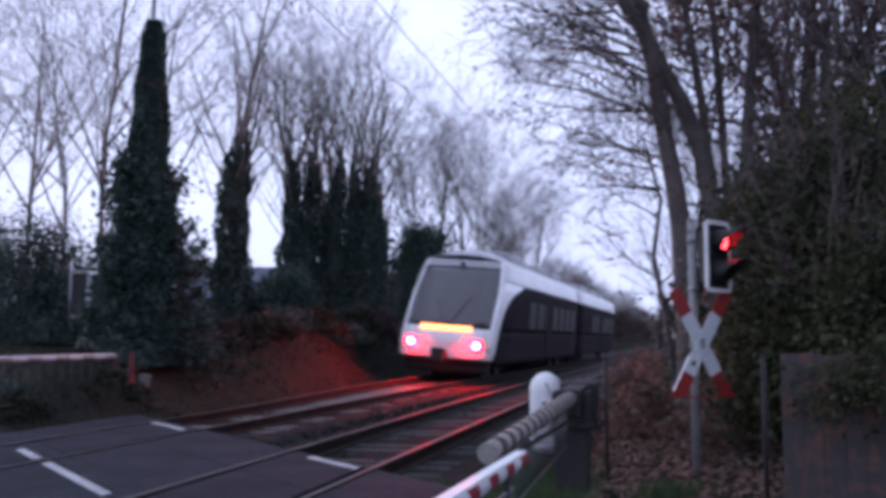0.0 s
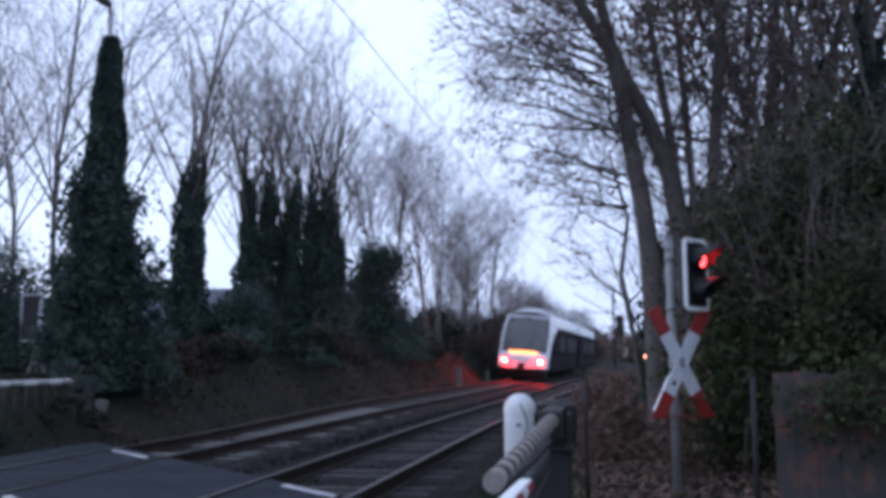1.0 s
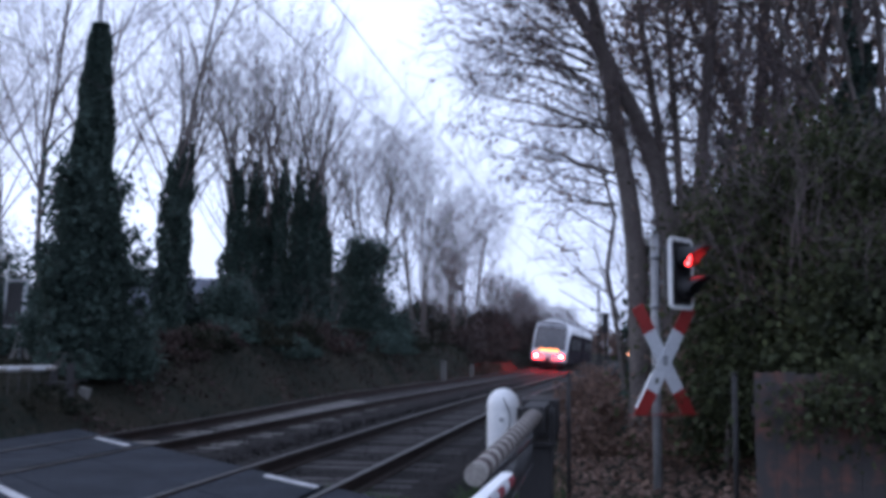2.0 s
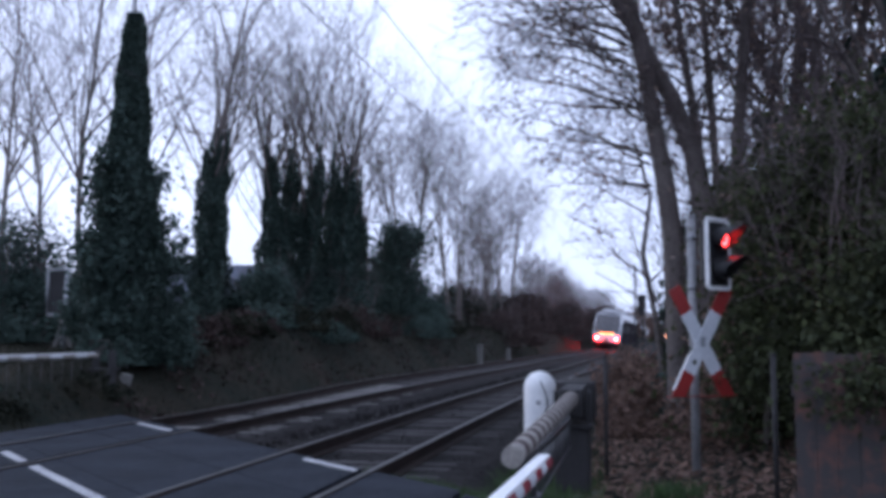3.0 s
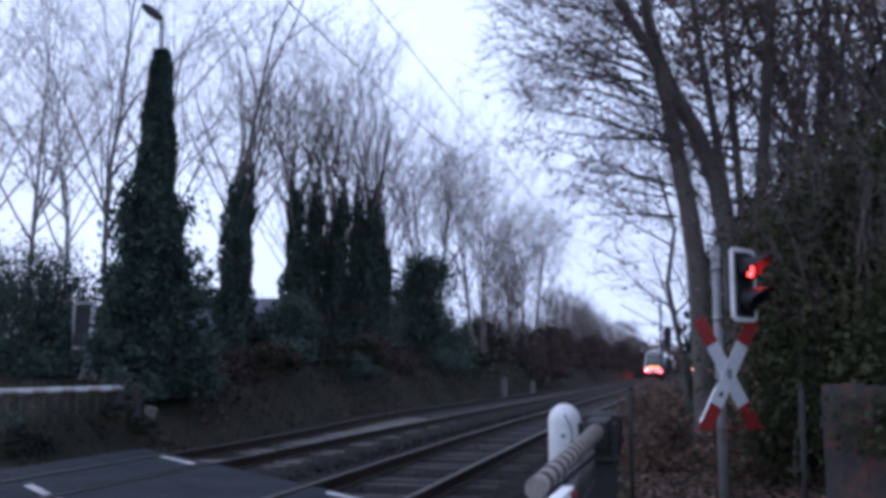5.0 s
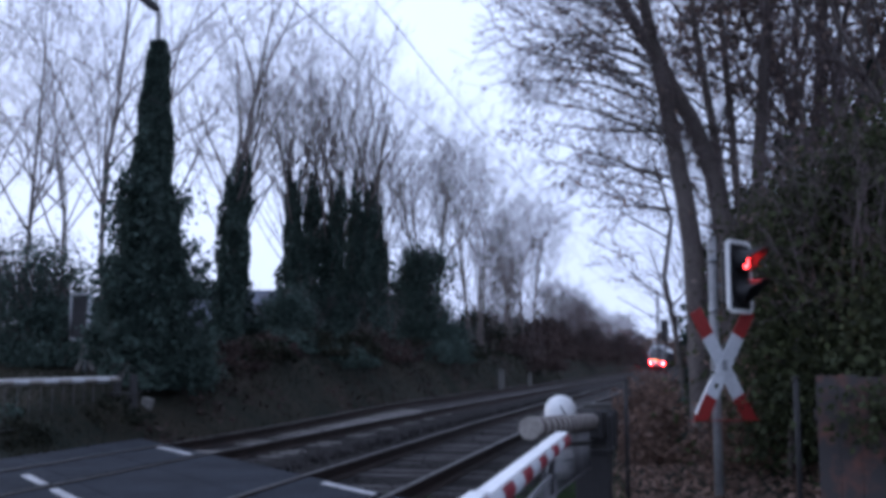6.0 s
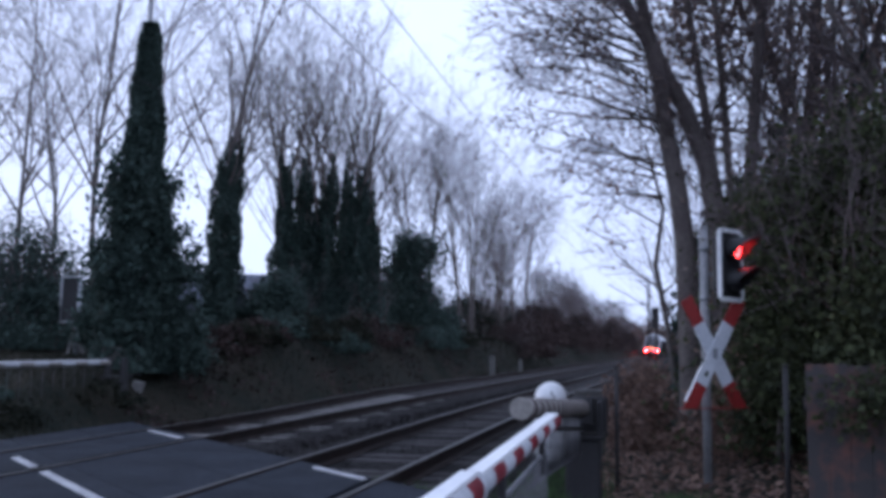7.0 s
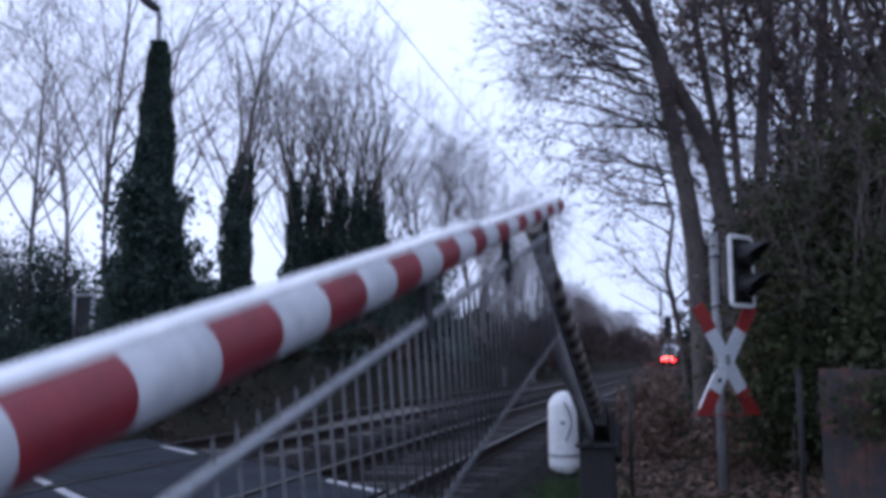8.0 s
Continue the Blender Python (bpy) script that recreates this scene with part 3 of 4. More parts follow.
# fence and posts on the near verge
for x, y, h in ((-0.3, 10.9, 1.28), (1.12, 8.4, 1.35)):
    p = thing("fence_post", pose(x, y, -0.3), "thin dark steel fence post in leaf litter", "fence post", "thin posts on the verge")
    part("shaft", rod((0, 0, -0.2), (0, 0, h), 0.022, sides=10), DARKSTEEL, p)
    part("cap", rod((0, 0, h), (0, 0, h + 0.02), 0.026, sides=10), DARKSTEEL, p)
fence = thing("garden_fence", pose(1.2, 7.9, -0.35, 0, 0, -6), "weathered grey board fence with rust-brown stains", "fence")
for k in range(22):
    part("board", box(k * 0.15, k * 0.15 + 0.148, -0.012, 0.012 + 0.004 * (k % 3), 0.0, 1.43 + 0.01 * math.sin(k * 2.3), bevel=0.004), FENCE, fence)
for z in (0.3, 1.1):
    part("rail", box(-0.02, 3.35, 0.017, 0.06, z, z + 0.08), FENCE, fence)
# pale concrete slabs and a cable trough by the track
for x, y, w, h, z in ((-0.9, 19.5, 0.45, 0.75, -0.35), (-0.3, 19.8, 0.35, 0.7, -0.35)):
    p = tagged(part("line_side_cabinet", box(-w, w, -0.2, 0.2, 0, h, bevel=0.03), OLDCONCRETE, None), "weathered grey line-side cabinet beside the track", "cabinet", "line-side cabinets")
    p.matrix_basis = pose(x, y, z, 0, 0, -8)


# ---- overhead line ----
def wire(name, x, z, r, y0, y1, sag=0.0, label="", poles=60):
    pts = []
    y = y0
    while y <= y1:
        u = ((y + 20) % poles) / poles
        pts.append(Vector((x + bend(y), y, z - sag * 4 * u * (1 - u))))
        y += 3
    s = Soup()
    s.tube(pts, [r] * len(pts), 6)
    return tagged(s.ob(name, WIRE), label, "overhead wire", "overhead wires")


wire("contact_wire", NEAR, 5.25, 0.006, -20, 250, 0, "thin dark contact wire above the track beside the bell")
w1 = wire("catenary_wire", -5.7, 7.15, 0.011, -20, 250, 0.25, "dark supporting wire above the tracks")
wire("contact_wire", -7.0, 4.85, 0.006, -20, 250, 0, "thin dark contact wire above the canted track")


def build_mast(x, y, h, arm, label):
    m = thing("catenary_mast", pose(x, y, -0.3), label, "catenary mast", "catenary masts")
    for sx in (-0.13, 0.13):
        for sy in (-0.1, 0.1):
            part("leg", rod((sx * 1.3, sy * 1.3, 0), (sx * 0.7, sy * 0.7, h), 0.065, sides=6), MASTGREY, m)
    bm = bmesh.new()
    n = int(h / 0.55)
    for k in range(n):
        z0, z1 = h * k / n, h * (k + 1) / n
        s = 1 if k % 2 else -1
        f0, f1 = 1.3 - 0.6 * k / n, 1.3 - 0.6 * (k + 1) / n
        for sy in (-0.1, 0.1):
            add_rod(bm, (-0.13 * s * f0, sy * f0, z0), (0.13 * s * f1, sy * f1, z1), 0.03, sides=5)
    part("lattice", bm, MASTGREY, m)
    part("cantilever", rod((0, 0, h - 0.3), (arm * 0.35, 0, h - 0.15), 0.05, sides=8), MASTGREY, m)
    part("cantilever", rod((0, 0, h - 3.2), (arm, 0, h - 0.6), 0.05, sides=8), MASTGREY, m)
    part("cantilever", rod((0, 0, h - 3.0), (arm * 1.25, 0, h - 2.6), 0.04, sides=8), MASTGREY, m)
    part("insulator", rod((arm * 0.12, 0, h - 2.9), (arm * 0.2, 0, h - 2.7), 0.1, sides=8), DARKSTEEL, m)
    return m


build_mast(0.3, 112.0, 9.4, -4.4, "grey lattice catenary mast with cantilever arms")
build_mast(3.6, 172.0, 9.4, -4.4, "grey lattice catenary mast far down the line")


def build_signal(x, y, z, h, label):
    s = thing("railway_signal", pose(x, y, -0.3), label, "railway signal")
    part("post", rod((0, 0, 0), (0, 0, z), 0.09, sides=10), DARKSTEEL, s)
    bm = box(-0.42, 0.42, -0.08, 0.08, z, z + h, bevel=0.06)
    part("screen", bm, BLACK, s)
    part("hood", box(-0.2, 0.2, -0.35, -0.08, z + h * 0.6, z + h * 0.63), BLACK, s)
    part("ladder", box(0.12, 0.16, 0.05, 0.3, 0.5, z), DARKSTEEL, s)


build_signal(1.0, 112.5, 3.9, 2.3, "black railway signal screen on a dark post")
build_signal(-8.3, 90.0, 2.6, 2.6, "black railway signal beside the canted track")
lampost = thing("distant_lamp", pose(4.8, 150.0, -0.2), "distant warm lamp on a low post beside the line", "lamp")
part("post", rod((0, 0, 0), (0, 0, 1.4), 0.06), DARKSTEEL, lampost)
bm = bmesh.new()
bmesh.ops.create_icosphere(bm, subdivisions=2, radius=0.16)
bmesh.ops.translate(bm, verts=bm.verts, vec=(0, 0, 1.5))
part("lamp_globe", bm, FARLAMP, lampost, "glowing warm globe", True)
# ---- trees and undergrowth ----
def grow(soups, rng, p, d, length, r, level, levels, counts, up=0.12, spread=(28, 55), pull=None):
    """A branch with its side branches; soups[0] takes the thick wood, soups[1] the thin."""
    n = (8, 6, 5, 3, 2)[level]
    pts, radii = [p.copy()], [r]
    d = d.normalized()
    wob = (0.06, 0.11, 0.15, 0.2, 0.3)[level]
    for k in range(n):
        d = (d + Vector((rng.gauss(0, wob), rng.gauss(0, wob), rng.gauss(0, wob * 0.6) + up * (0.5 if level == 0 else 1)))).normalized()
        if pull:
            d = (d + pull * (0.0 if level == 0 else 0.07)).normalized()
        p = p + d * (length / n)
        pts.append(p.copy())
        radii.append(max(r * (1 - 0.8 * (k + 1) / n), 0.0035))
    soups[0 if level < 2 else 1].tube(pts, radii, (8, 6, 4, 3, 3)[level])
    if level + 1 < levels:
        for c in range(counts[level]):
            u = rng.uniform(0.3 if level else 0.32, 1.0)
            i = min(n - 1, int(u * n))
            q = pts[i].lerp(pts[i + 1], u * n - i)
            base = (pts[i + 1] - pts[i]).normalized()
            side = Matrix.Rotation(rng.uniform(0, 6.28), 3, base) @ base.orthogonal().normalized()
            a = radians(rng.uniform(*spread) * (1.0 if level else 0.72))
            nd = base * math.cos(a) + side * math.sin(a)
            rr = max(radii[i] * (rng.uniform(0.4, 0.64) if level == 0 else rng.uniform(0.36, 0.55)), 0.005)
            longer = 1.1 if level else 1.15
            grow(soups, rng, q, nd, length * rng.uniform(0.34, 0.58) * longer * (1.15 - 0.45 * u), rr, level + 1, levels, counts, up, spread, pull)
    return pts


def ivy_on(soup, rng, h, r, n, size, stem):
    """Leaves packed round a stem, thinning out upwards, with a ragged outline."""
    for k in range(n):
        z = h * rng.random() ** 1.25
        a = rng.uniform(0, 6.283)
        z *= 0.84 + 0.3 * noise.noise(Vector((math.cos(a) * 1.2 + r, math.sin(a) * 1.2, h)))
        u = min(1, z / h)
        i = 0
        while i < len(stem) - 2 and stem[i + 1].z < z:
            i += 1
        f = min(1, max(0, (z - stem[i].z) / max(0.01, stem[i + 1].z - stem[i].z)))
        c = stem[i].lerp(stem[i + 1], f)
        bulge = 0.7 + 0.7 * noise.noise(Vector((math.cos(a) * 1.3 + c.x, math.sin(a) * 1.3 + r * 9, z * 1.1)))
        rad = r * max(0.12, bulge) * (1.0 - 0.62 * u ** 1.4) * (0.5 + 0.6 * rng.random() ** 0.5)
        soup.leaf(Vector((c.x + rad * math.cos(a), c.y + rad * math.sin(a), z)), size * rng.uniform(0.6, 1.3), rng)


def build_tree(seed, height, r, m, label, ivy=0.0, ivy_r=0.5, counts=(15, 7, 5), levels=4, stems=1, spread=(28, 60), up=0.09, ivy_n=2600, group="bare trees"):
    rng = random.Random(seed)
    t = thing("tree", m, label, "tree", group)
    soups = (Soup(), Soup())
    stem_lines = []
    for s in range(stems):
        d = Vector((rng.gauss(0, 0.1), rng.gauss(0, 0.1), 1)) if stems > 1 else Vector((rng.gauss(0, 0.03), rng.gauss(0, 0.03), 1))
        o = Vector((rng.gauss(0, 0.25), rng.gauss(0, 0.25), -0.5)) if stems > 1 else Vector((0, 0, -0.5))
        stem_lines.append(grow(soups, rng, o, d, height * rng.uniform(0.85, 1.0), r * rng.uniform(0.7, 1), 0, levels, counts, up, spread))
    soups[0].ob("trunk", BARK, t, True)
    soups[1].ob("crown", TWIG, t)
    if ivy:
        s = Soup()
        for k, line in enumerate(stem_lines):
            ivy_on(s, rng, ivy * (1, 0.8)[k % 2], ivy_r, int(ivy_n * 1.7), 0.115, line)
        put(s.ob("ivy", IVY, t), t, "dark green ivy climbing the trunk")
    return t


def stand(x, y, rz=0):
    return pose(x, y, ground_z(x, y), 0, 0, rz)


BARE = "bare winter tree with fine upright twigs on the bank"
IVIED = "bare tree, trunk wrapped in dark ivy, on the bank"
variants = [
    build_tree(11, 12.0, 0.11, stand(-14.3, 24.0), BARE, counts=(15, 8, 6), spread=(34, 66), up=0.06),
    build_tree(12, 12.5, 0.2, stand(-13.75, 30.0), IVIED, 6.9, 0.72, counts=(12, 8, 6), ivy_n=6500),
    build_tree(13, 11.5, 0.16, stand(-14.1, 36.0), IVIED, 7.9, 0.55, counts=(7, 6, 5), ivy_n=4500),
    build_tree(14, 11.8, 0.15, stand(-13.0, 38.5), IVIED, 8.0, 0.5, stems=2, counts=(6, 5, 5), ivy_n=3200),
    build_tree(15, 10.0, 0.14, stand(-10.2, 55.0), BARE, stems=2, counts=(12, 9, 6), spread=(32, 68)),
    build_tree(16, 7.0, 0.1, stand(-11.0, 72.0), BARE, stems=3, counts=(9, 8, 6)),
]
rng = random.Random(77)
placed = [(2, -13.5, 37.0, 140), (3, -12.7, 40.0, 80), (2, -12.1, 41.2, 215), (3, -11.8, 43.5, 300), (2, -14.8, 33.6, 40), (0, -16.5, 30.0, 70), (0, -17.5, 22.5, 200), (0, -19.5, 27.5, 130),
          (4, -11.2, 47.0, 30), (4, -11.6, 51.0, 160), (0, -16.5, 44.0, 300), (4, -14.0, 50.0, 250), (4, -10.7, 60.0, 95), (5, -10.9, 66.0, 30), (0, -17.0, 38.0, 15), (3, -15.6, 47.5, 260),
          (0, -22.0, 33.0, 190), (0, -26.0, 30.0, 20), (0, -24.0, 24.0, 95), (0, -29.0, 34.0, 310), (3, -14.3, 38.0, 20), (2, -11.9, 39.0, 10), (3, -13.7, 37.4, 150), (2, -13.2, 40.5, 200), (3, -12.2, 39.7, 330)]
for k in range(26):
    y = 68 + k * 4.6 + rng.uniform(-2, 2)
    placed.append(((4 if y < 84 else 5), -11.2 - rng.uniform(0, 4.5) + bend(y), y, rng.uniform(0, 360)))
for v, x, y, a in placed:
    copy_thing(variants[v], stand(x, y, a))
# farther trees where the line bends away
for k in range(16):
    y = rng.uniform(190, 330)
    x = rng.uniform(-22, 2) + bend(y) if k % 2 else rng.uniform(12, 40) + bend(y)
    copy_thing(variants[(4, 5)[k % 2]], pose(x, y, -0.3, 0, 0, rng.uniform(0, 360)))


# a small fir among the ivied trunks
def build_fir(x, y, h, seed):
    r = random.Random(seed)
    t = thing("fir", stand(x, y), "small dark fir with drooping boughs among the ivied trunks", "tree")
    wood, needles = Soup(), Soup()
    wood.tube([Vector((0, 0, -0.3)), Vector((0.03, 0, h * 0.5)), Vector((0, 0.02, h))], [0.07, 0.045, 0.008], 7)
    z = 0.5
    while z < h - 0.1:
        reach = 0.25 + 1.05 * (1 - z / h)
        for k in range(6):
            a = r.uniform(0, 6.283)
            tip = Vector((reach * math.cos(a), reach * math.sin(a), z - 0.28 * reach + r.gauss(0, 0.04)))
            root = Vector((0, 0, z))
            mid = root.lerp(tip, 0.5) + Vector((0, 0, 0.06))
            wood.tube([root, mid, tip], [0.012, 0.009, 0.004], 4)
            for q in range(26):
                u = r.uniform(0.15, 1)
                c = root.lerp(mid, u * 2) if u < 0.5 else mid.lerp(tip, u * 2 - 1)
                needles.leaf(c + Vector((r.gauss(0, 0.06), r.gauss(0, 0.06), r.uniform(-0.13, 0.02))), 0.11 * r.uniform(0.6, 1.2), r)
        z += 0.3
    wood.ob("trunk", BARK, t, True)
    needles.ob("crown", IVY, t)


build_fir(-11.35, 41.5, 4.3, 601)


# the ivy-covered lamp column
def build_ivy_lamp():
    g = ground_z(-9.9, 18.0)
    t = thing("street_lamp", pose(-9.85, 18.0, g), "street lamp whose column is overgrown with dense ivy", "street lamp")
    part("column", rod((0, 0, -0.3), (0, 0, 8.2 - g), 0.075, 0.05, sides=12), GREYPOLE, t)
    part("arm", rod((0, 0, 8.2 - g), (-0.02, -0.02, 8.45 - g), 0.04, sides=10), GREYPOLE, t)
    bm = bmesh.new()
    add_lathe(bm, [(0.03, -0.3), (0.075, -0.22), (0.1, 0.0), (0.085, 0.2), (0.03, 0.32)], 14)
    bmesh.ops.scale(bm, vec=(1, 0.7, 1), verts=bm.verts)
    bmesh.ops.rotate(bm, verts=bm.verts, cent=(0, 0, 0), matrix=Matrix.Rotation(radians(-52), 3, "Y"))
    bmesh.ops.translate(bm, verts=bm.verts, vec=(-0.2, -0.05, 8.58 - g))
    part("lamp_head", bm, DARKSTEEL, t, "dark unlit lamp head", True)
    s = Soup()
    r = random.Random(5)
    for k in range(25000):
        top = 7.75 - g
        z = top * r.random()
        u = z / top
        a = r.uniform(0, 6.283)
        prof = 0.19 + 0.66 * (1 - u) ** 0.9 if u < 0.97 else 0.16
        rad = prof * (0.8 + 0.4 * noise.noise(Vector((math.cos(a) * 1.5, math.sin(a) * 1.5, z * 1.3)))) * (0.6 + 0.45 * r.random() ** 0.5)
        s.leaf(Vector((rad * math.cos(a), rad * math.sin(a), z)), 0.1 * r.uniform(0.6, 1.35), r)
    clumps = [(Vector((r.choice((-1, -1, 1)) * r.uniform(0.3, 0.95) * (1 - 0.13 * z), r.gauss(0, 0.3), z)), r.uniform(0.1, 0.26)) for z in np.linspace(0.9, 4.2, 55)]
    for k in range(11000):
        c, cr = clumps[r.randrange(len(clumps))]
        s.leaf(c + Vector((r.gauss(0, cr), r.gauss(0, cr), r.gauss(0, cr * 1.1))), 0.1 * r.uniform(0.6, 1.3), r)
    put(s.ob("ivy", IVY, t), t, "dense dark green ivy")


build_ivy_lamp()


def build_bush(x, y, rx, ry, h, n, size, material, name, label, category, seed, base=0.0, group="", woody=True):
    """A bush of stems and many leaves in uneven clumps."""
    r = random.Random(seed)
    b = thing(name, pose(x, y, ground_z(x, y) - 0.1), label, category, group)
    stems, twigs = Soup(), Soup()
    for k in range(9 if woody else 0):
        d = Vector((r.gauss(0, rx * 0.3), r.gauss(0, ry * 0.3), h * 0.6))
        grow((stems, twigs), r, Vector((r.gauss(0, rx * 0.25), r.gauss(0, ry * 0.25), 0)), d, h * 0.85, 0.035, 1, 4, (0, 7, 5), 0.05)
    if woody:
        stems.ob("framework", BARK, b)
        twigs.ob("twiggery", TWIG, b)
    s = Soup()
    clumps = []
    for k in range(70):
        a, el = r.uniform(0, 6.283), math.asin(r.random())
        q = 0.82 + 0.3 * noise.noise(Vector((math.cos(a) * 2, math.sin(a) * 2, el * 2 + seed)))
        clumps.append((Vector((rx * q * math.cos(a) * math.cos(el), ry * q * math.sin(a) * math.cos(el), base + (h - base) * q * math.sin(el))), r.uniform(0.14, 0.3) * min(rx, h * 0.5)))
    for k in range(n):
        c, cr = clumps[r.randrange(len(clumps))]
        p = c + Vector((r.gauss(0, 1), r.gauss(0, 1), r.gauss(0, 0.8))) * cr
        if p.z < 0.02:
            p.z = 0.05 + 0.2 * r.random()
        s.leaf(p, size * r.uniform(0.6, 1.3), r)
    s.ob("foliage", material, b)
    return b


GREENBUSH = "dense dark evergreen bush overhanging the fence"
build_bush(3.6, 12.6, 2.6, 1.6, 4.5, 44000, 0.075, BUSHLEAF, "bush", GREENBUSH, "bush", 3, 0.2)
build_bush(2.15, 12.2, 1.1, 0.9, 4.0, 20000, 0.075, BUSHLEAF, "bush", GREENBUSH, "bush", 5, 0.3)
build_bush(2.95, 10.6, 1.2, 0.9, 2.7, 18000, 0.075, BUSHLEAF, "bush", GREENBUSH, "bush", 4, 0.2)
build_bush(5.4, 9.8, 2.0, 1.4, 4.5, 26000, 0.075, BUSHLEAF, "bush", GREENBUSH, "bush", 9, 0.2)
build_bush(1.15, 17.9, 0.6, 0.5, 4.4, 6000, 0.12, IVY, "ivy_thicket", "ivy and brush among the stems of the large tree", "bush", 17, 0.1)
build_bush(2.3, 18.4, 1.2, 1.0, 5.6, 13000, 0.13, IVY, "ivy_thicket", "ivy and brush among the stems of the large tree", "bush", 18, 0.1)
build_bush(3.6, 16.0, 2.0, 1.2, 5.6, 12000, 0.1, PALELEAF, "bush", "tall brown-leaved shrub behind the evergreen bush", "bush", 19, 1.0)
build_bush(2.2, 15.0, 1.5, 1.2, 2.6, 4000, 0.12, DEADLEAF, "bush", "brown-leaved winter bush behind the crossing sign", "bush", 8, 0.1)
for x, n, mt, sd in ((1.9, 1500, BUSHLEAF, 501), (2.7, 1800, BUSHLEAF, 502), (3.6, 1500, DEADLEAF, 503)):
    build_bush(x, 7.75, 0.6, 0.16, 1.55, n, 0.055, mt, "trailing_ivy", "leafy trailing growth hanging over the board fence", "ivy", sd, 0.95, "growth over the fence", False)
SAPLING = "ivy-clad sapling beside the overgrown lamp column"
build_bush(-9.3, 18.9, 0.42, 0.4, 3.5, 2600, 0.09, IVY, "ivied_sapling", SAPLING, "bush", 511, 0.4, "ivied saplings", False)
build_bush(-11.1, 18.7, 0.5, 0.45, 3.0, 3800, 0.09, IVY, "ivied_sapling", SAPLING, "bush", 512, 0.1, "ivied saplings", False)
build_bush(-12.6, 33.0, 0.6, 0.6, 2.6, 2600, 0.11, IVY, "ivied_sapling", "small ivy-clad sapling between the bare trees", "bush", 513, 0.2, "ivied saplings", False)
# dark ivy thicket and hedge on the far bank
build_bush(-10.7, 45.5, 1.7, 1.6, 6.2, 24000, 0.125, IVY, "ivy_thicket", "tall dark ivy thicket on the bank", "bush", 21, 0.3)
build_bush(-13.2, 39.5, 2.6, 1.8, 3.0, 22000, 0.125, IVY, "ivy_thicket", "dark undergrowth round the ivied trunks", "bush", 22, 0.0)
build_bush(-13.5, 34.8, 1.3, 1.4, 2.8, 13000, 0.125, IVY, "ivy_thicket", "dark undergrowth round the ivied trunks", "bush", 23, 0.0)
for k, (x, y, h) in enumerate(((-17.2, 25.0, 3.7), (-19.8, 26.0, 3.8), (-22.5, 27.0, 3.9), (-16.0, 24.6, 2.2))):
    build_bush(x, y, 1.7, 1.2, h, 11000, 0.1, IVY, "hedge", "clipped dark hedge beyond the crossing", "hedge", 30 + k, 0.0, "hedge row")
for k in range(9):
    y = 26 + 13 * k
    build_bush(2.6 + (k % 3) * 0.7 + bend(y), y, 1.8, 2.6, 1.7 + 0.4 * (k % 3), 3000, 0.12, BRUSH, "brushwood", "low brown brushwood beside the line", "bush", 90 + k, 0.0, "brushwood along the line")
for k in range(10):
    y = 50 + 5.5 * k
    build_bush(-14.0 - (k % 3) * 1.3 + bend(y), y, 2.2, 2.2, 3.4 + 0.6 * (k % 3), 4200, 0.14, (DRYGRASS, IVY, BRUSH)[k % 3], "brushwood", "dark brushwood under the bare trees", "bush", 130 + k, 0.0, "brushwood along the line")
for k in range(12):
    y = 62 + 11 * k
    build_bush(-9.6 - (k % 3) * 1.0 + bend(y), y, 2.2, 3.0, 2.6 + 0.5 * (k % 4), 5500, 0.13, BRUSH, "brushwood", "red-brown leafless brushwood on the bank", "bush", 60 + k, 0.0, "brushwood along the line")


for k in range(26):
    r = random.Random(300 + k)
    y = 20.0 + 1.1 * k + r.uniform(-0.6, 0.6)
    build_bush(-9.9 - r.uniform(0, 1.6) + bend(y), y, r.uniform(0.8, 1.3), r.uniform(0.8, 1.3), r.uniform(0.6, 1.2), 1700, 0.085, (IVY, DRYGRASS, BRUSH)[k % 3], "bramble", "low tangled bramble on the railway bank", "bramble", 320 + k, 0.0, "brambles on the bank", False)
for k, (x, y, h) in enumerate(((0.1, 15.6, 1.0), (-0.35, 18.6, 1.2), (0.35, 20.5, 1.5), (0.0, 23.5, 1.4), (1.2, 13.4, 1.3), (-0.1, 28.0, 1.5))):
    build_bush(x, y, 0.6, 0.7, h, 1500, 0.085, DEADLEAF, "scrub", "low brown scrub behind the barrier post", "bush", 350 + k, 0.0, "scrub on the verge", False)
for k, (x, y) in enumerate(((-9.6, 13.4), (-10.4, 14.4), (-9.2, 15.6))):
    build_bush(x, y, 0.7, 0.7, 0.5, 900, 0.07, (DRYGRASS, IVY, DRYGRASS)[k % 3], "verge_plant", "low withered plants on the verge by the far barrier", "plant", 370 + k, 0.0, "verge plants", False)
# the wood that closes the view down the line
for k in range(11):
    x = -34 + 8.5 * k
    build_bush(x + 10, 290 + 7 * (k % 3), 6.5, 4.0, (9.5, 8.5, 10.0, 9.0, 8.0, 9.0, 7.0, 6.0, 6.5, 8.0, 9.0)[k], 2600, 0.7, (TWIG, DEADLEAF)[k % 2], "distant_thicket", "hazy bare thicket far down the line", "bush", 400 + k, 0.0, "distant thickets")

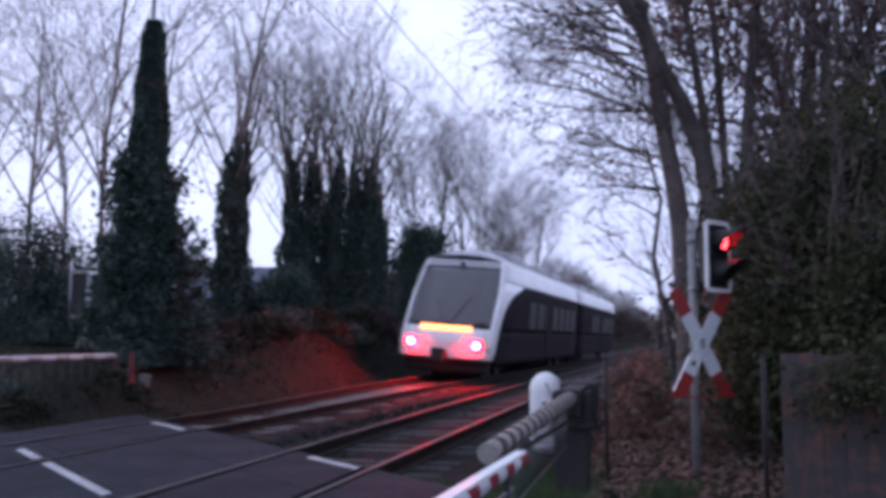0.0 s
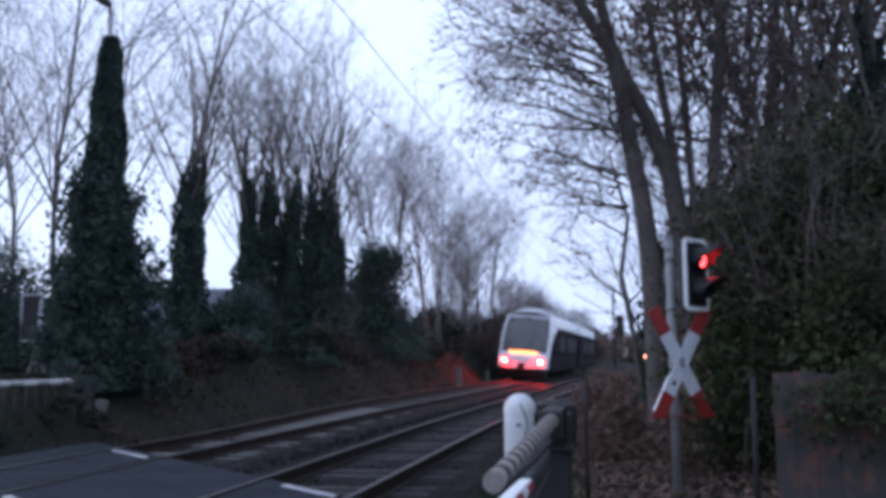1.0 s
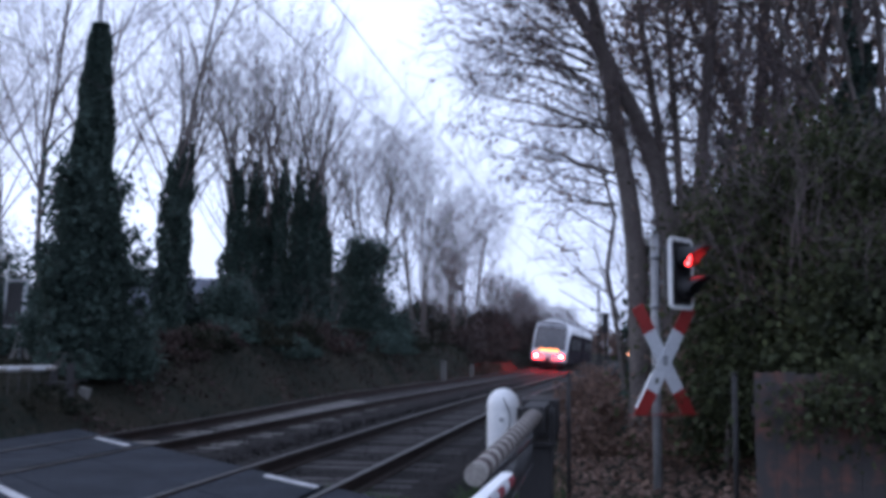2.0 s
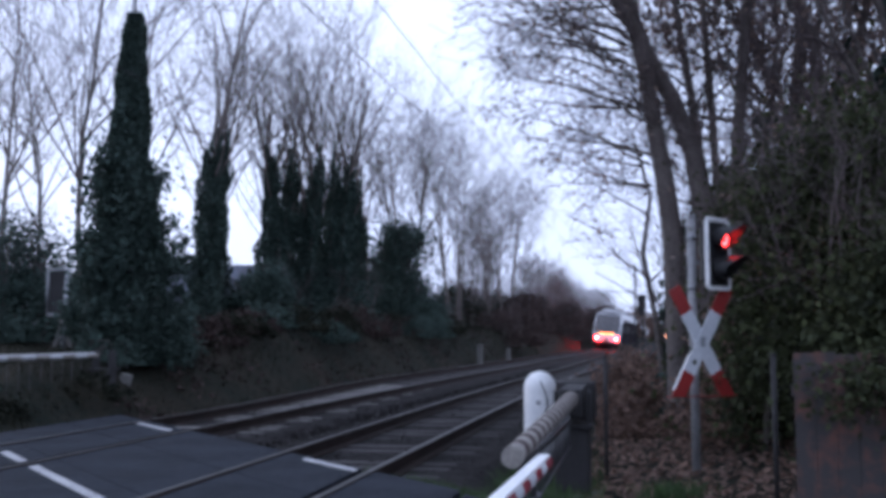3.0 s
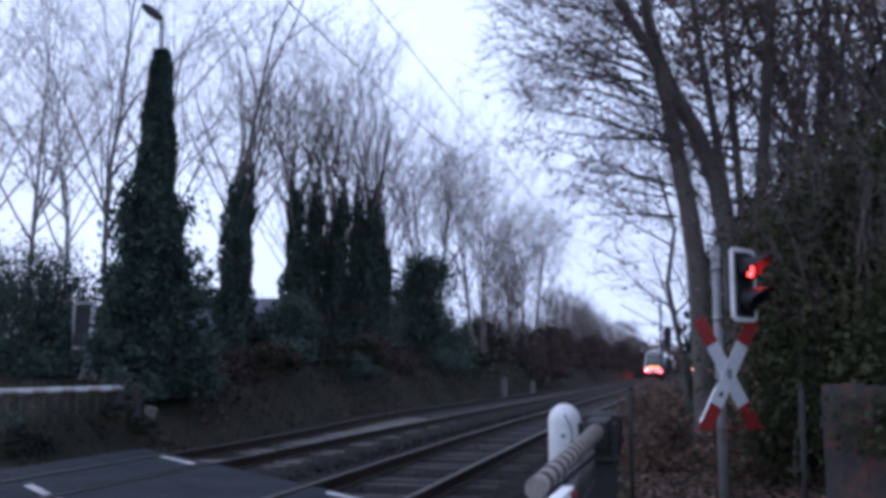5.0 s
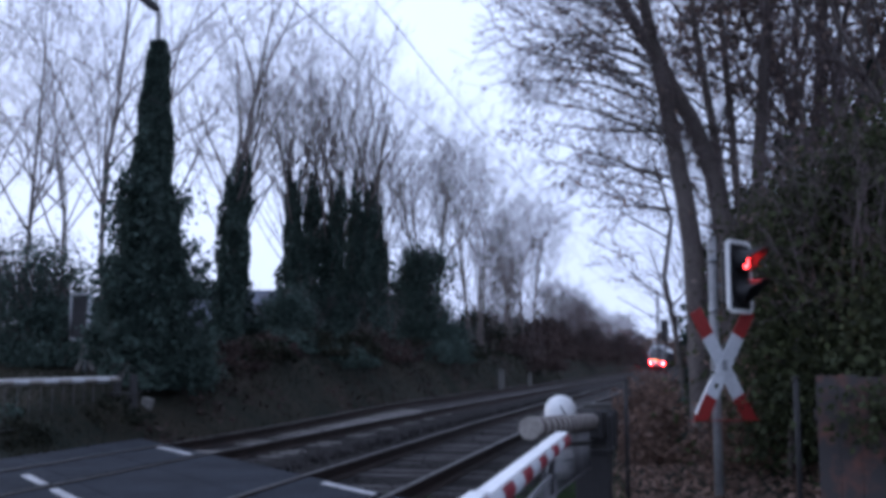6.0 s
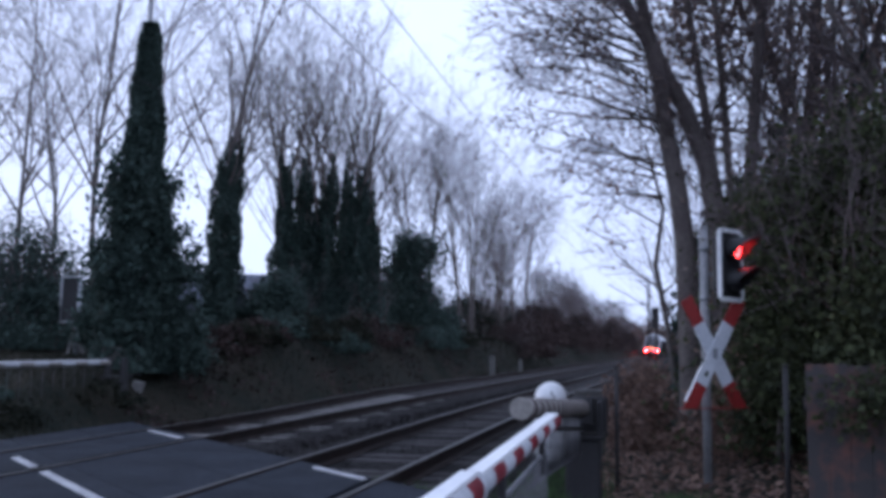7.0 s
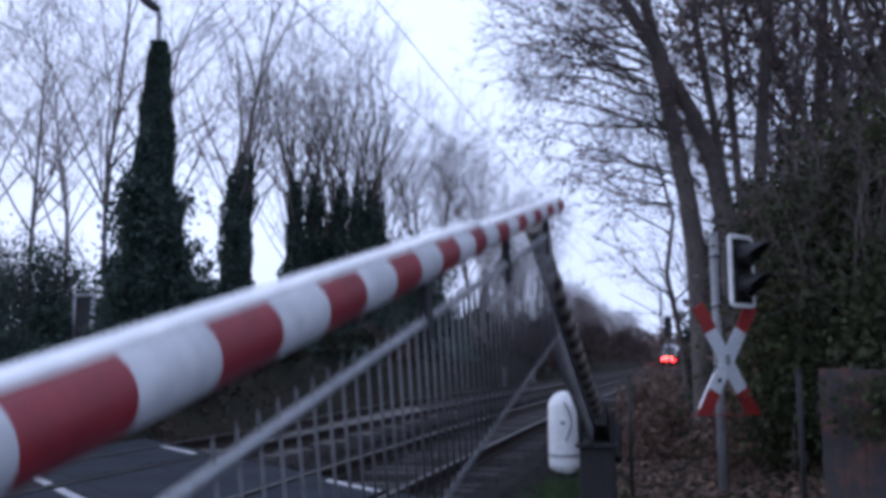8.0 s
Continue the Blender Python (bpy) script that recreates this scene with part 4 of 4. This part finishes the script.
# the large tree over the near verge
def build_big_tree():
    r = random.Random(41)
    t = thing("tree", pose(0.95, 17.0, -0.3), "large many-stemmed bare tree leaning over the track", "tree")
    wood, fine = Soup(), Soup()
    stems = [
        [(-0.2, 0, 0), (-0.22, 0, 2.0), (-0.27, 0, 3.3), (-0.36, 0, 4.1), (-0.52, -0.1, 5.05), (-0.65, -0.1, 6.0), (-0.8, -0.15, 6.7), (-1.15, -0.2, 7.3), (-1.6, -0.2, 8.2), (-2.1, -0.2, 9.5), (-2.7, -0.2, 11.5)],
        [(0.3, 0.1, 0), (0.32, 0.1, 2.0), (0.27, 0.1, 3.6), (0.12, 0.1, 4.6), (-0.22, 0.1, 5.6), (-0.6, 0.05, 6.35), (-0.82, 0.05, 6.9), (-0.98, 0.2, 7.8), (-1.1, 0.3, 10), (-1.0, 0.5, 12)],
        [(0.3, 0.3, 0), (0.35, 0.3, 3.0), (0.15, 0.4, 5.5), (-0.12, 0.5, 7.5), (-0.4, 0.6, 11.5)],
        [(0.4, 0.2, 0), (0.55, 0.2, 3.0), (0.45, 0.3, 5.5), (0.3, 0.3, 8.0), (0.1, 0.4, 12)],
        [(0.5, 0.1, 0), (0.7, 0.1, 3.0), (0.95, 0.0, 6.0), (1.2, -0.2, 9.0), (1.2, 0, 12)],
        [(0.7, 0.5, 0), (1.2, 0.6, 3.0), (1.9, 0.6, 5.5), (2.1, 0.6, 8.0), (2.6, 0.8, 11)],
        [(-0.35, 0.6, 0), (-0.55, 0.8, 1.8), (-0.75, 0.9, 3.0), (-0.6, 0.9, 4.0), (-0.9, 1.0, 5.2)],
    ]
    rad = (0.2, 0.21, 0.12, 0.1, 0.15, 0.17, 0.06)
    for pts, r0 in zip(stems, rad):
        pts = [Vector(p) for p in pts]
        n = len(pts)
        wood.tube(pts, [r0 * (1 - 0.65 * k / (n - 1)) for k in range(n)], 10)
        for c in range(24 if r0 > 0.1 else 6):
            u = r.uniform(0.3, 0.99) * (n - 1)
            i = min(n - 2, int(u))
            q = pts[i].lerp(pts[i + 1], u - i)
            a = r.uniform(0, 6.283)
            d = Vector((math.cos(a) - 0.55, math.sin(a) * 0.8, r.uniform(0.1, 0.8)))
            grow((wood, fine), r, q, d, r.uniform(1.6, 3.2) * (0.8 if r0 < 0.1 else 1), r.uniform(0.018, 0.03), 1, 4, (0, 9, 6), 0.04, (28, 65))
    # long side sprays reaching over the line
    for z, ln in ((5.0, 2.6), (5.7, 3.0), (6.3, 3.1), (6.9, 3.0), (7.6, 2.6), (4.4, 1.8)):
        for c in range(2):
            d = Vector((-1, r.uniform(-0.7, 0.7), r.uniform(0.05, 0.9)))
            grow((wood, fine), r, Vector((-0.6 - 0.21 * (z - 4.4), 0, z + r.uniform(-0.5, 0.3))), d, ln * r.uniform(0.7, 1.0), 0.027, 1, 4, (0, 12, 7), -0.01, (25, 60))
    wood.ob("trunk", BARK, t, True)
    fine.ob("crown", TWIG, t)
    s = Soup()
    for v in fine.v[::46]:
        if r.random() < 0.8:
            s.leaf(v + Vector((0, 0, -0.03)), 0.07 * r.uniform(0.7, 1.3), r)
    put(s.ob("clinging_leaves", PALELEAF, t), t, "few withered brown leaves")


build_big_tree()


def build_leafy_tree(x, y, h, seed, leaf_from, label):
    r = random.Random(seed)
    t = thing("tree", stand(x, y), label, "tree", "trees behind the bush")
    wood, fine, leaves = Soup(), Soup(), Soup()
    grow((wood, fine), r, Vector((0, 0, -0.3)), Vector((0.02, 0, 1)), h, 0.1, 0, 4, (16, 8, 6), 0.08, (30, 65))
    wood.ob("trunk", BARK, t, True)
    fine.ob("crown", TWIG, t)
    for v in fine.v:
        if v.z > leaf_from and r.random() < 0.6:
            leaves.leaf(v + Vector((r.gauss(0, 0.1), r.gauss(0, 0.1), r.gauss(0, 0.1))), 0.11 * r.uniform(0.6, 1.3), r)
    put(leaves.ob("withered_leaves", PALELEAF, t), t, "withered brown leaves and seed clusters")


IVYTRUNK = "tall tree with ivy-clad trunk behind the bush"
build_tree(71, 10.5, 0.16, stand(2.3, 17.2), IVYTRUNK, 6.0, 0.6, counts=(15, 8, 6), ivy_n=7000, group="trees behind the bush")
build_tree(72, 10.0, 0.17, stand(4.4, 16.2), IVYTRUNK, 6.5, 0.7, counts=(15, 8, 6), ivy_n=8000, group="trees behind the bush")
build_tree(73, 10.0, 0.15, stand(6.2, 14.8), IVYTRUNK, 6.5, 0.7, counts=(15, 8, 6), ivy_n=7000, group="trees behind the bush")
BROWN = "tree with many withered brown leaves behind the bush"
build_leafy_tree(1.9, 19.0, 10.0, 57, 2.0, BROWN)
build_leafy_tree(3.4, 18.5, 11.0, 58, 2.0, BROWN)
build_leafy_tree(4.3, 15.2, 10.0, 52, 2.6, BROWN)
build_leafy_tree(6.3, 16.8, 10.5, 53, 2.6, BROWN)


# ---- ground cover ----
def litter():
    r = random.Random(9)
    s = Soup()
    for k in range(9000):
        x, y = r.uniform(-0.6, 5.0), 6.8 + 13 * r.random() ** 1.3
        if x + y < 7.3:
            continue
        s.leaf(Vector((x, y, ground_z(x, y) + 0.015 + 0.03 * r.random())), 0.075 * r.uniform(0.6, 1.4), r, 0.7)
    tagged(s.ob("leaf_litter", DEADLEAF), "fallen brown leaves on the verge", "leaves", kind="stuff")
    g = Soup()
    for k in range(9000):
        x, y = r.gauss(-1.35, 0.55), r.gauss(9.6, 1.3)
        if x + y < 7.0 or x > -0.3:
            continue
        g.blade(Vector((x, y, ground_z(x, y) - 0.02)), r.uniform(0.06, 0.2), 0.006, r)
    for k in range(500):
        x, y = r.gauss(0.35, 0.15), r.gauss(9.6, 0.2)
        g.blade(Vector((x, y, ground_z(x, y) - 0.02)), r.uniform(0.06, 0.22), 0.007, r)
    tagged(g.ob("verge_grass", GRASS), "short green grass by the barrier post", "grass", kind="stuff")
    d = Soup()
    for k in range(34000):
        y = 11.5 + 60 * r.random() ** 1.6
        x = -8.5 - 6.5 * r.random() + bend(y)
        if x + y < 3.6:
            continue
        d.blade(Vector((x, y, ground_z(x, y) - 0.03)), r.uniform(0.03, 0.12) * (1 + y / 60), 0.006 * (1 + y / 30), r)
    f = Soup()
    for k in range(16000):
        y = 12.5 + 45 * r.random() ** 1.5
        x = -8.4 - 5.5 * r.random() + bend(y)
        if x + y < 7.0 or noise.noise(Vector((x * 0.45, y * 0.35, 5.0))) < -0.12 + 0.3 * r.random():
            continue
        f.leaf(Vector((x, y, ground_z(x, y) + 0.02 + 0.05 * r.random())), 0.1 * r.uniform(0.6, 1.4), r, 0.6)
    tagged(f.ob("bank_leaf_litter", BRUSH), "patches of brown leaf litter on the railway bank", "leaves", kind="stuff")
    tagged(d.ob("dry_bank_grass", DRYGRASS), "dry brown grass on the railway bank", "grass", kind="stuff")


litter()

# ---- distance ----
house = thing("house", pose(-42, 95, -0.3, 0, 0, 30), "pale rendered house far behind the trees", "house")
part("wall", box(-6, 6, -5, 5, 0, 5.5), BUILDING, house)
bm = bmesh.new()
pr = [bm.verts.new(v) for v in ((-6.4, -5.4, 5.5), (6.4, -5.4, 5.5), (6.4, 5.4, 5.5), (-6.4, 5.4, 5.5), (-6.4, 0, 9), (6.4, 0, 9))]
for f in ((0, 1, 5, 4), (2, 3, 4, 5), (0, 4, 3), (1, 2, 5), (0, 3, 2, 1)):
    bm.faces.new([pr[i] for i in f])
part("roof", bm, ROOFTILE, house)
for x in (-4, -1.3, 1.3, 4):
    for z in (1.0, 3.4):
        w = part("window", box(x - 0.5, x + 0.5, -5.05, -4.98, z, z + 1.3), GLASS_DARK, house)
# ---- train ----
def half_width(z):
    return 1.38 if z < 2.3 else 1.38 - 0.24 * ((z - 2.3) / 1.6) ** 2.2


def nose_y(x, z):
    """How far back the rounded, raked end stands at that place."""
    rake = 0 if z < 1.1 else 0.66 * (z - 1.1) ** 1.15
    return rake + 0.3 * (abs(x) / 1.38) ** 3 + (0.25 if z < 0.6 else 0)


def patch(u0, u1, z0, z1, out=0.0, thick=0.08, nu=10, nz=8):
    """A piece of the end face between fractions of the half width and two heights."""
    bm = bmesh.new()
    front, rear = [], []
    for lst, off in ((front, -out), (rear, thick)):
        for j in range(nz + 1):
            z = z0 + (z1 - z0) * j / nz
            w = half_width(z)
            lst.append([bm.verts.new(((u0 + (u1 - u0) * i / nu) * w, nose_y((u0 + (u1 - u0) * i / nu) * w, z) + off, z)) for i in range(nu + 1)])
    for j in range(nz):
        for i in range(nu):
            bm.faces.new((front[j][i], front[j][i + 1], front[j + 1][i + 1], front[j + 1][i])).smooth = True
            bm.faces.new((rear[j][i], rear[j + 1][i], rear[j + 1][i + 1], rear[j][i + 1]))
    for j in range(nz):
        for i in (0, nu):
            bm.faces.new((front[j][i], front[j + 1][i], rear[j + 1][i], rear[j][i]))
    for i in range(nu):
        for j in (0, nz):
            bm.faces.new((front[j][i], front[j][i + 1], rear[j][i + 1], rear[j][i]))
    return bm


def sweep_y(z):
    """Rear edge of the white sweep on the cab side."""
    return 0.75 + 1.5 * max(0, (z - 0.6) / 2.4) + 3.2 * max(0, (z - 0.6) / 2.4) ** 5


def flank(side, z0, z1, start, end, out=0.0, nz=8):
    """A stretch of bodyside between two edges given as functions of height."""
    bm = bmesh.new()
    ny = 8
    rows = []
    for j in range(nz + 1):
        z = z0 + (z1 - z0) * j / nz
        w, a, e = half_width(z), start(z), end(z)
        rows.append([[bm.verts.new((side * (w + o), a + (e - a) * k / ny, z)) for k in range(ny + 1)] for o in (out, out - 0.06)])
    for j in range(nz):
        for k in range(ny):
            for q in (0, 1):
                bm.faces.new((rows[j][q][k], rows[j][q][k + 1], rows[j + 1][q][k + 1], rows[j + 1][q][k])).smooth = True
    for k in range(ny):
        for j in (0, nz):
            bm.faces.new((rows[j][0][k], rows[j][0][k + 1], rows[j][1][k + 1], rows[j][1][k]))
    for j in range(nz):
        for k in (0, ny):
            bm.faces.new((rows[j][0][k], rows[j + 1][0][k], rows[j + 1][1][k], rows[j][1][k]))
    return bm


def roof(y1, cab, z0=3.62):
    """Domed roof that falls to the brow at a cab end."""
    bm = bmesh.new()
    nx = 12
    w0 = half_width(z0)
    ys = [0, 0.15, 0.35, 0.6, 0.9, 1.3, 2.0, 4.0, 8.0, 12.0, 16.0, y1]
    rows = []
    for i in range(nx + 1):
        u = -1 + 2 * i / nx
        a = nose_y(w0 * u, z0) if cab else 0.3
        row = []
        for k, y in enumerate(ys):
            yy = a + y if k < len(ys) - 1 else y1
            rise = math.sin(min(1, y / 1.3) * math.pi / 2) if cab else 1
            row.append(bm.verts.new((u * w0, yy, z0 + 0.42 * (1 - u ** 2) * (0.35 + 0.65 * rise))))
        rows.append(row)
    for i in range(nx):
        for k in range(len(ys) - 1):
            bm.faces.new((rows[i][k], rows[i][k + 1], rows[i + 1][k + 1], rows[i + 1][k])).smooth = True
    return bm


def bogie(parent, y):
    b = part("bogie", box(-1.05, 1.05, y - 1.4, y + 1.4, 0.4, 0.75, bevel=0.08), BLACK, parent)
    for dy in (-0.95, 0.95):
        for sx in (-0.75, 0.75):
            part("wheel", rod((sx - 0.06, y + dy, 0.4), (sx + 0.06, y + dy, 0.4), 0.4, sides=24), DARKSTEEL, b)


def build_car(length, cab, label):
    t = thing("railcar", pose(0, 0, 0), label, "train", "cars of the train")
    def nose(z):
        return nose_y(half_width(z), z) + 0.02 if cab else 0.3

    def sweep(z):
        return sweep_y(z) if cab else 0.3

    def tail(z):
        return length

    for side in (-1, 1):
        part("lower_side", flank(side, 0.45, 1.45, sweep, tail), TRAINBLUE, t, "dark lower bodyside")
        part("window_band", flank(side, 1.45, 3.0, sweep, tail, -0.004), TRAINBLUE, t, "dark window band")
        part("cantrail", flank(side, 3.0, 3.62, nose, tail, 0.004), TRAINWHITE, t, "white upper bodyside")
        if cab:
            part("cab_side", flank(side, 0.62, 3.0, nose, sweep, 0.004), TRAINWHITE, t, "white sweep along the cab side")
        y = 6.4
        while y < length - 2:
            part("window", box(side * 1.372 - 0.02, side * 1.372 + 0.02, y, y + 1.5, 1.6, 2.55, bevel=0.015), SIDEGLASS, t)
            y += 1.85
        part("door", box(side * 1.385 - 0.015, side * 1.385 + 0.015, length * 0.52, length * 0.52 + 1.35, 0.6, 2.62, bevel=0.01), TRAINBLUE, t, "dark passenger door")
    part("roof", roof(length, cab), ROOFGREY, t)
    part("underframe", box(-1.2, 1.2, 2.0, length - 0.4, 0.5, 1.0), BLACK, t)
    for y in (5.0, length * 0.55, length * 0.75):
        part("roof_unit", box(-0.8, 0.8, y, y + 2.6, 3.85, 4.14, bevel=0.06), ROOFGREY, t)
    part("end_wall", box(-1.28, 1.28, length - 0.1, length, 0.6, 3.4, bevel=0.04), BLACK, t)
    bogie(t, 3.2)
    bogie(t, length - 3.2)
    if not cab:
        part("end_wall", box(-1.28, 1.28, 0.3, 0.42, 0.6, 3.4, bevel=0.04), BLACK, t)
        return t
    part("windscreen", patch(-0.92, 0.92, 1.5, 3.38, -0.01), GLASS_DARK, t, "dark raked windscreen")
    for s in (-1, 1):
        part("corner_pillar", patch(min(s * 0.92, s), max(s * 0.92, s), 0.85, 3.62, 0.015, nu=4, nz=16), TRAINWHITE, t, "white corner pillar")
        part("wiper", rod((s * 0.1, nose_y(0.1, 1.65) - 0.05, 1.65), (s * 0.55, nose_y(0.5, 2.5) - 0.05, 2.45), 0.012, sides=6), BLACK, t)
    part("brow", patch(-0.92, 0.92, 3.38, 3.62, 0.005), ROOFGREY, t, "grey brow above the windscreen")
    part("top_lamp", rod((0, nose_y(0, 3.45) - 0.05, 3.45), (0, nose_y(0, 3.45), 3.45), 0.08, sides=14), BLACK, t)
    part("front_panel", patch(-0.92, 0.92, 0.7, 1.5, 0.0), TRAINWHITE, t, "pale lower front panel")
    part("bumper", patch(-1, 1, 0.62, 0.85, 0.03), TRAINWHITE, t)
    part("apron", patch(-0.95, 0.95, 0.18, 0.62, 0.0, nz=3), BLACK, t, "dark apron")
    part("display", patch(-0.56, 0.56, 1.4, 1.56, 0.02, 0.05, nz=1), DISPLAY, t, "glowing amber-white display strip")
    for s in (-1, 1):
        bm = rod((0, -0.05, 0), (0, 0.04, 0), 0.13, sides=24)
        bmesh.ops.translate(bm, verts=bm.verts, vec=(s * 0.99, nose_y(0.99, 1.02) - 0.01, 1.02))
        lampcase = part("lamp_case", bm, BLACK, t)
        # Added red disc: puts the tail light's halo into a glowing surface.
        bm = rod((s * 0.99, nose_y(0.99, 1.02) - 0.064, 1.02), (s * 0.99, nose_y(0.99, 1.02) - 0.02, 1.02), 0.17, 0.2, sides=28)
        part("red_glow_disc", bm, REDHALO, lampcase, "glowing red disc standing in for the tail light's halo")
        bm = bmesh.new()
        add_lathe(bm, [(0.13 * math.cos(v), 0.1 * math.sin(v)) for v in np.linspace(0, 1.45, 6)], 20)
        bmesh.ops.rotate(bm, verts=bm.verts, cent=(0, 0, 0), matrix=Matrix.Rotation(radians(90), 3, "X"))
        bmesh.ops.translate(bm, verts=bm.verts, vec=(s * 0.99, nose_y(0.99, 1.02) - 0.062, 1.02))
        part("tail_light", bm, TAIL, lampcase, "glowing red domed tail light")
    c = part("coupler", box(-0.15, 0.15, -0.45, 0.4, 0.55, 0.85, bevel=0.04), BLACK, t)
    part("coupler_head", box(-0.2, 0.2, -0.6, -0.45, 0.52, 0.9, bevel=0.05), DARKSTEEL, c)
    return t


rear_car = build_car(20.0, True, "white-fronted diesel railcar with glowing red tail lights")
front_car = build_car(20.0, False, "leading car of the railcar set, dark sides and pale roof")


def on_track(y, length):
    """Pose of a car whose rear end stands at y on the farther track."""
    dx = bend(y + length) - bend(y)
    return pose(FAR + bend(y), y, cant(y) / 2, 0, math.degrees(cant(y) / 1.5), -math.degrees(math.atan2(dx, length)))
# ---- true size ----
def true_size():
    """Brings every mesh and every place of the plan to metres."""
    grown = Matrix.Scale(FULL, 4)
    for me in bpy.data.meshes:
        me.transform(grown)
    for ob in scene.objects:
        if ob.type in ("MESH", "EMPTY"):
            ob.location = ob.location * FULL


def full(m):
    """A pose of the plan in metres."""
    m = m.copy()
    m.translation = m.translation * FULL
    return m


true_size()


# ---- what moves ----
def motions():
    times = [0.0, 0.5, 1.0, 1.5, 2.0, 2.5, 3.0, 3.5, 4.0, 4.5, 5.0, 5.5, 6.0, 6.5, 7.0, 7.5, 8.0]
    walk(rear_car, [(t, full(on_track(28.0 + 26.7 * t - 0.64 * t * t, 20))) for t in times])
    walk(front_car, [(t, full(on_track(48.3 + 26.7 * t - 0.64 * t * t, 20))) for t in times])
    lift = [(0, 0), (4.8, 0), (5.1, 0.2), (5.5, 1.4), (5.8, 1.8), (6.2, 2.0), (6.6, 2.1), (7.0, 2.15), (7.1, 2.8), (7.2, 3.9), (7.3, 4.9), (7.4, 5.85), (7.5, 6.65), (7.6, 7.6), (7.7, 8.65), (7.8, 9.75), (7.9, 10.8), (8.0, 11.9)]
    walk(near_boom, [(t, full(pose(-0.684, -1.66, 0.583, 0, 0, -1.81)) @ pose(0, 0, 0, a - 0.36)) for t, a in lift])
    walk(far_boom, [(t, full(pose(-0.6, 10.0, 0.6, 0, 0, 180)) @ pose(0, 0, 0, a * (1.25 if t > 7.05 else 1.5))) for t, a in lift])
    turn = [(0, 0), (7.05, 0), (7.15, 60), (7.25, 120), (7.35, 180), (8.0, 180)]
    walk(red_glow_disc, [(t, full(pose(0, -0.07, 0.17, 0, 0, a))) for t, a in turn])


motions()
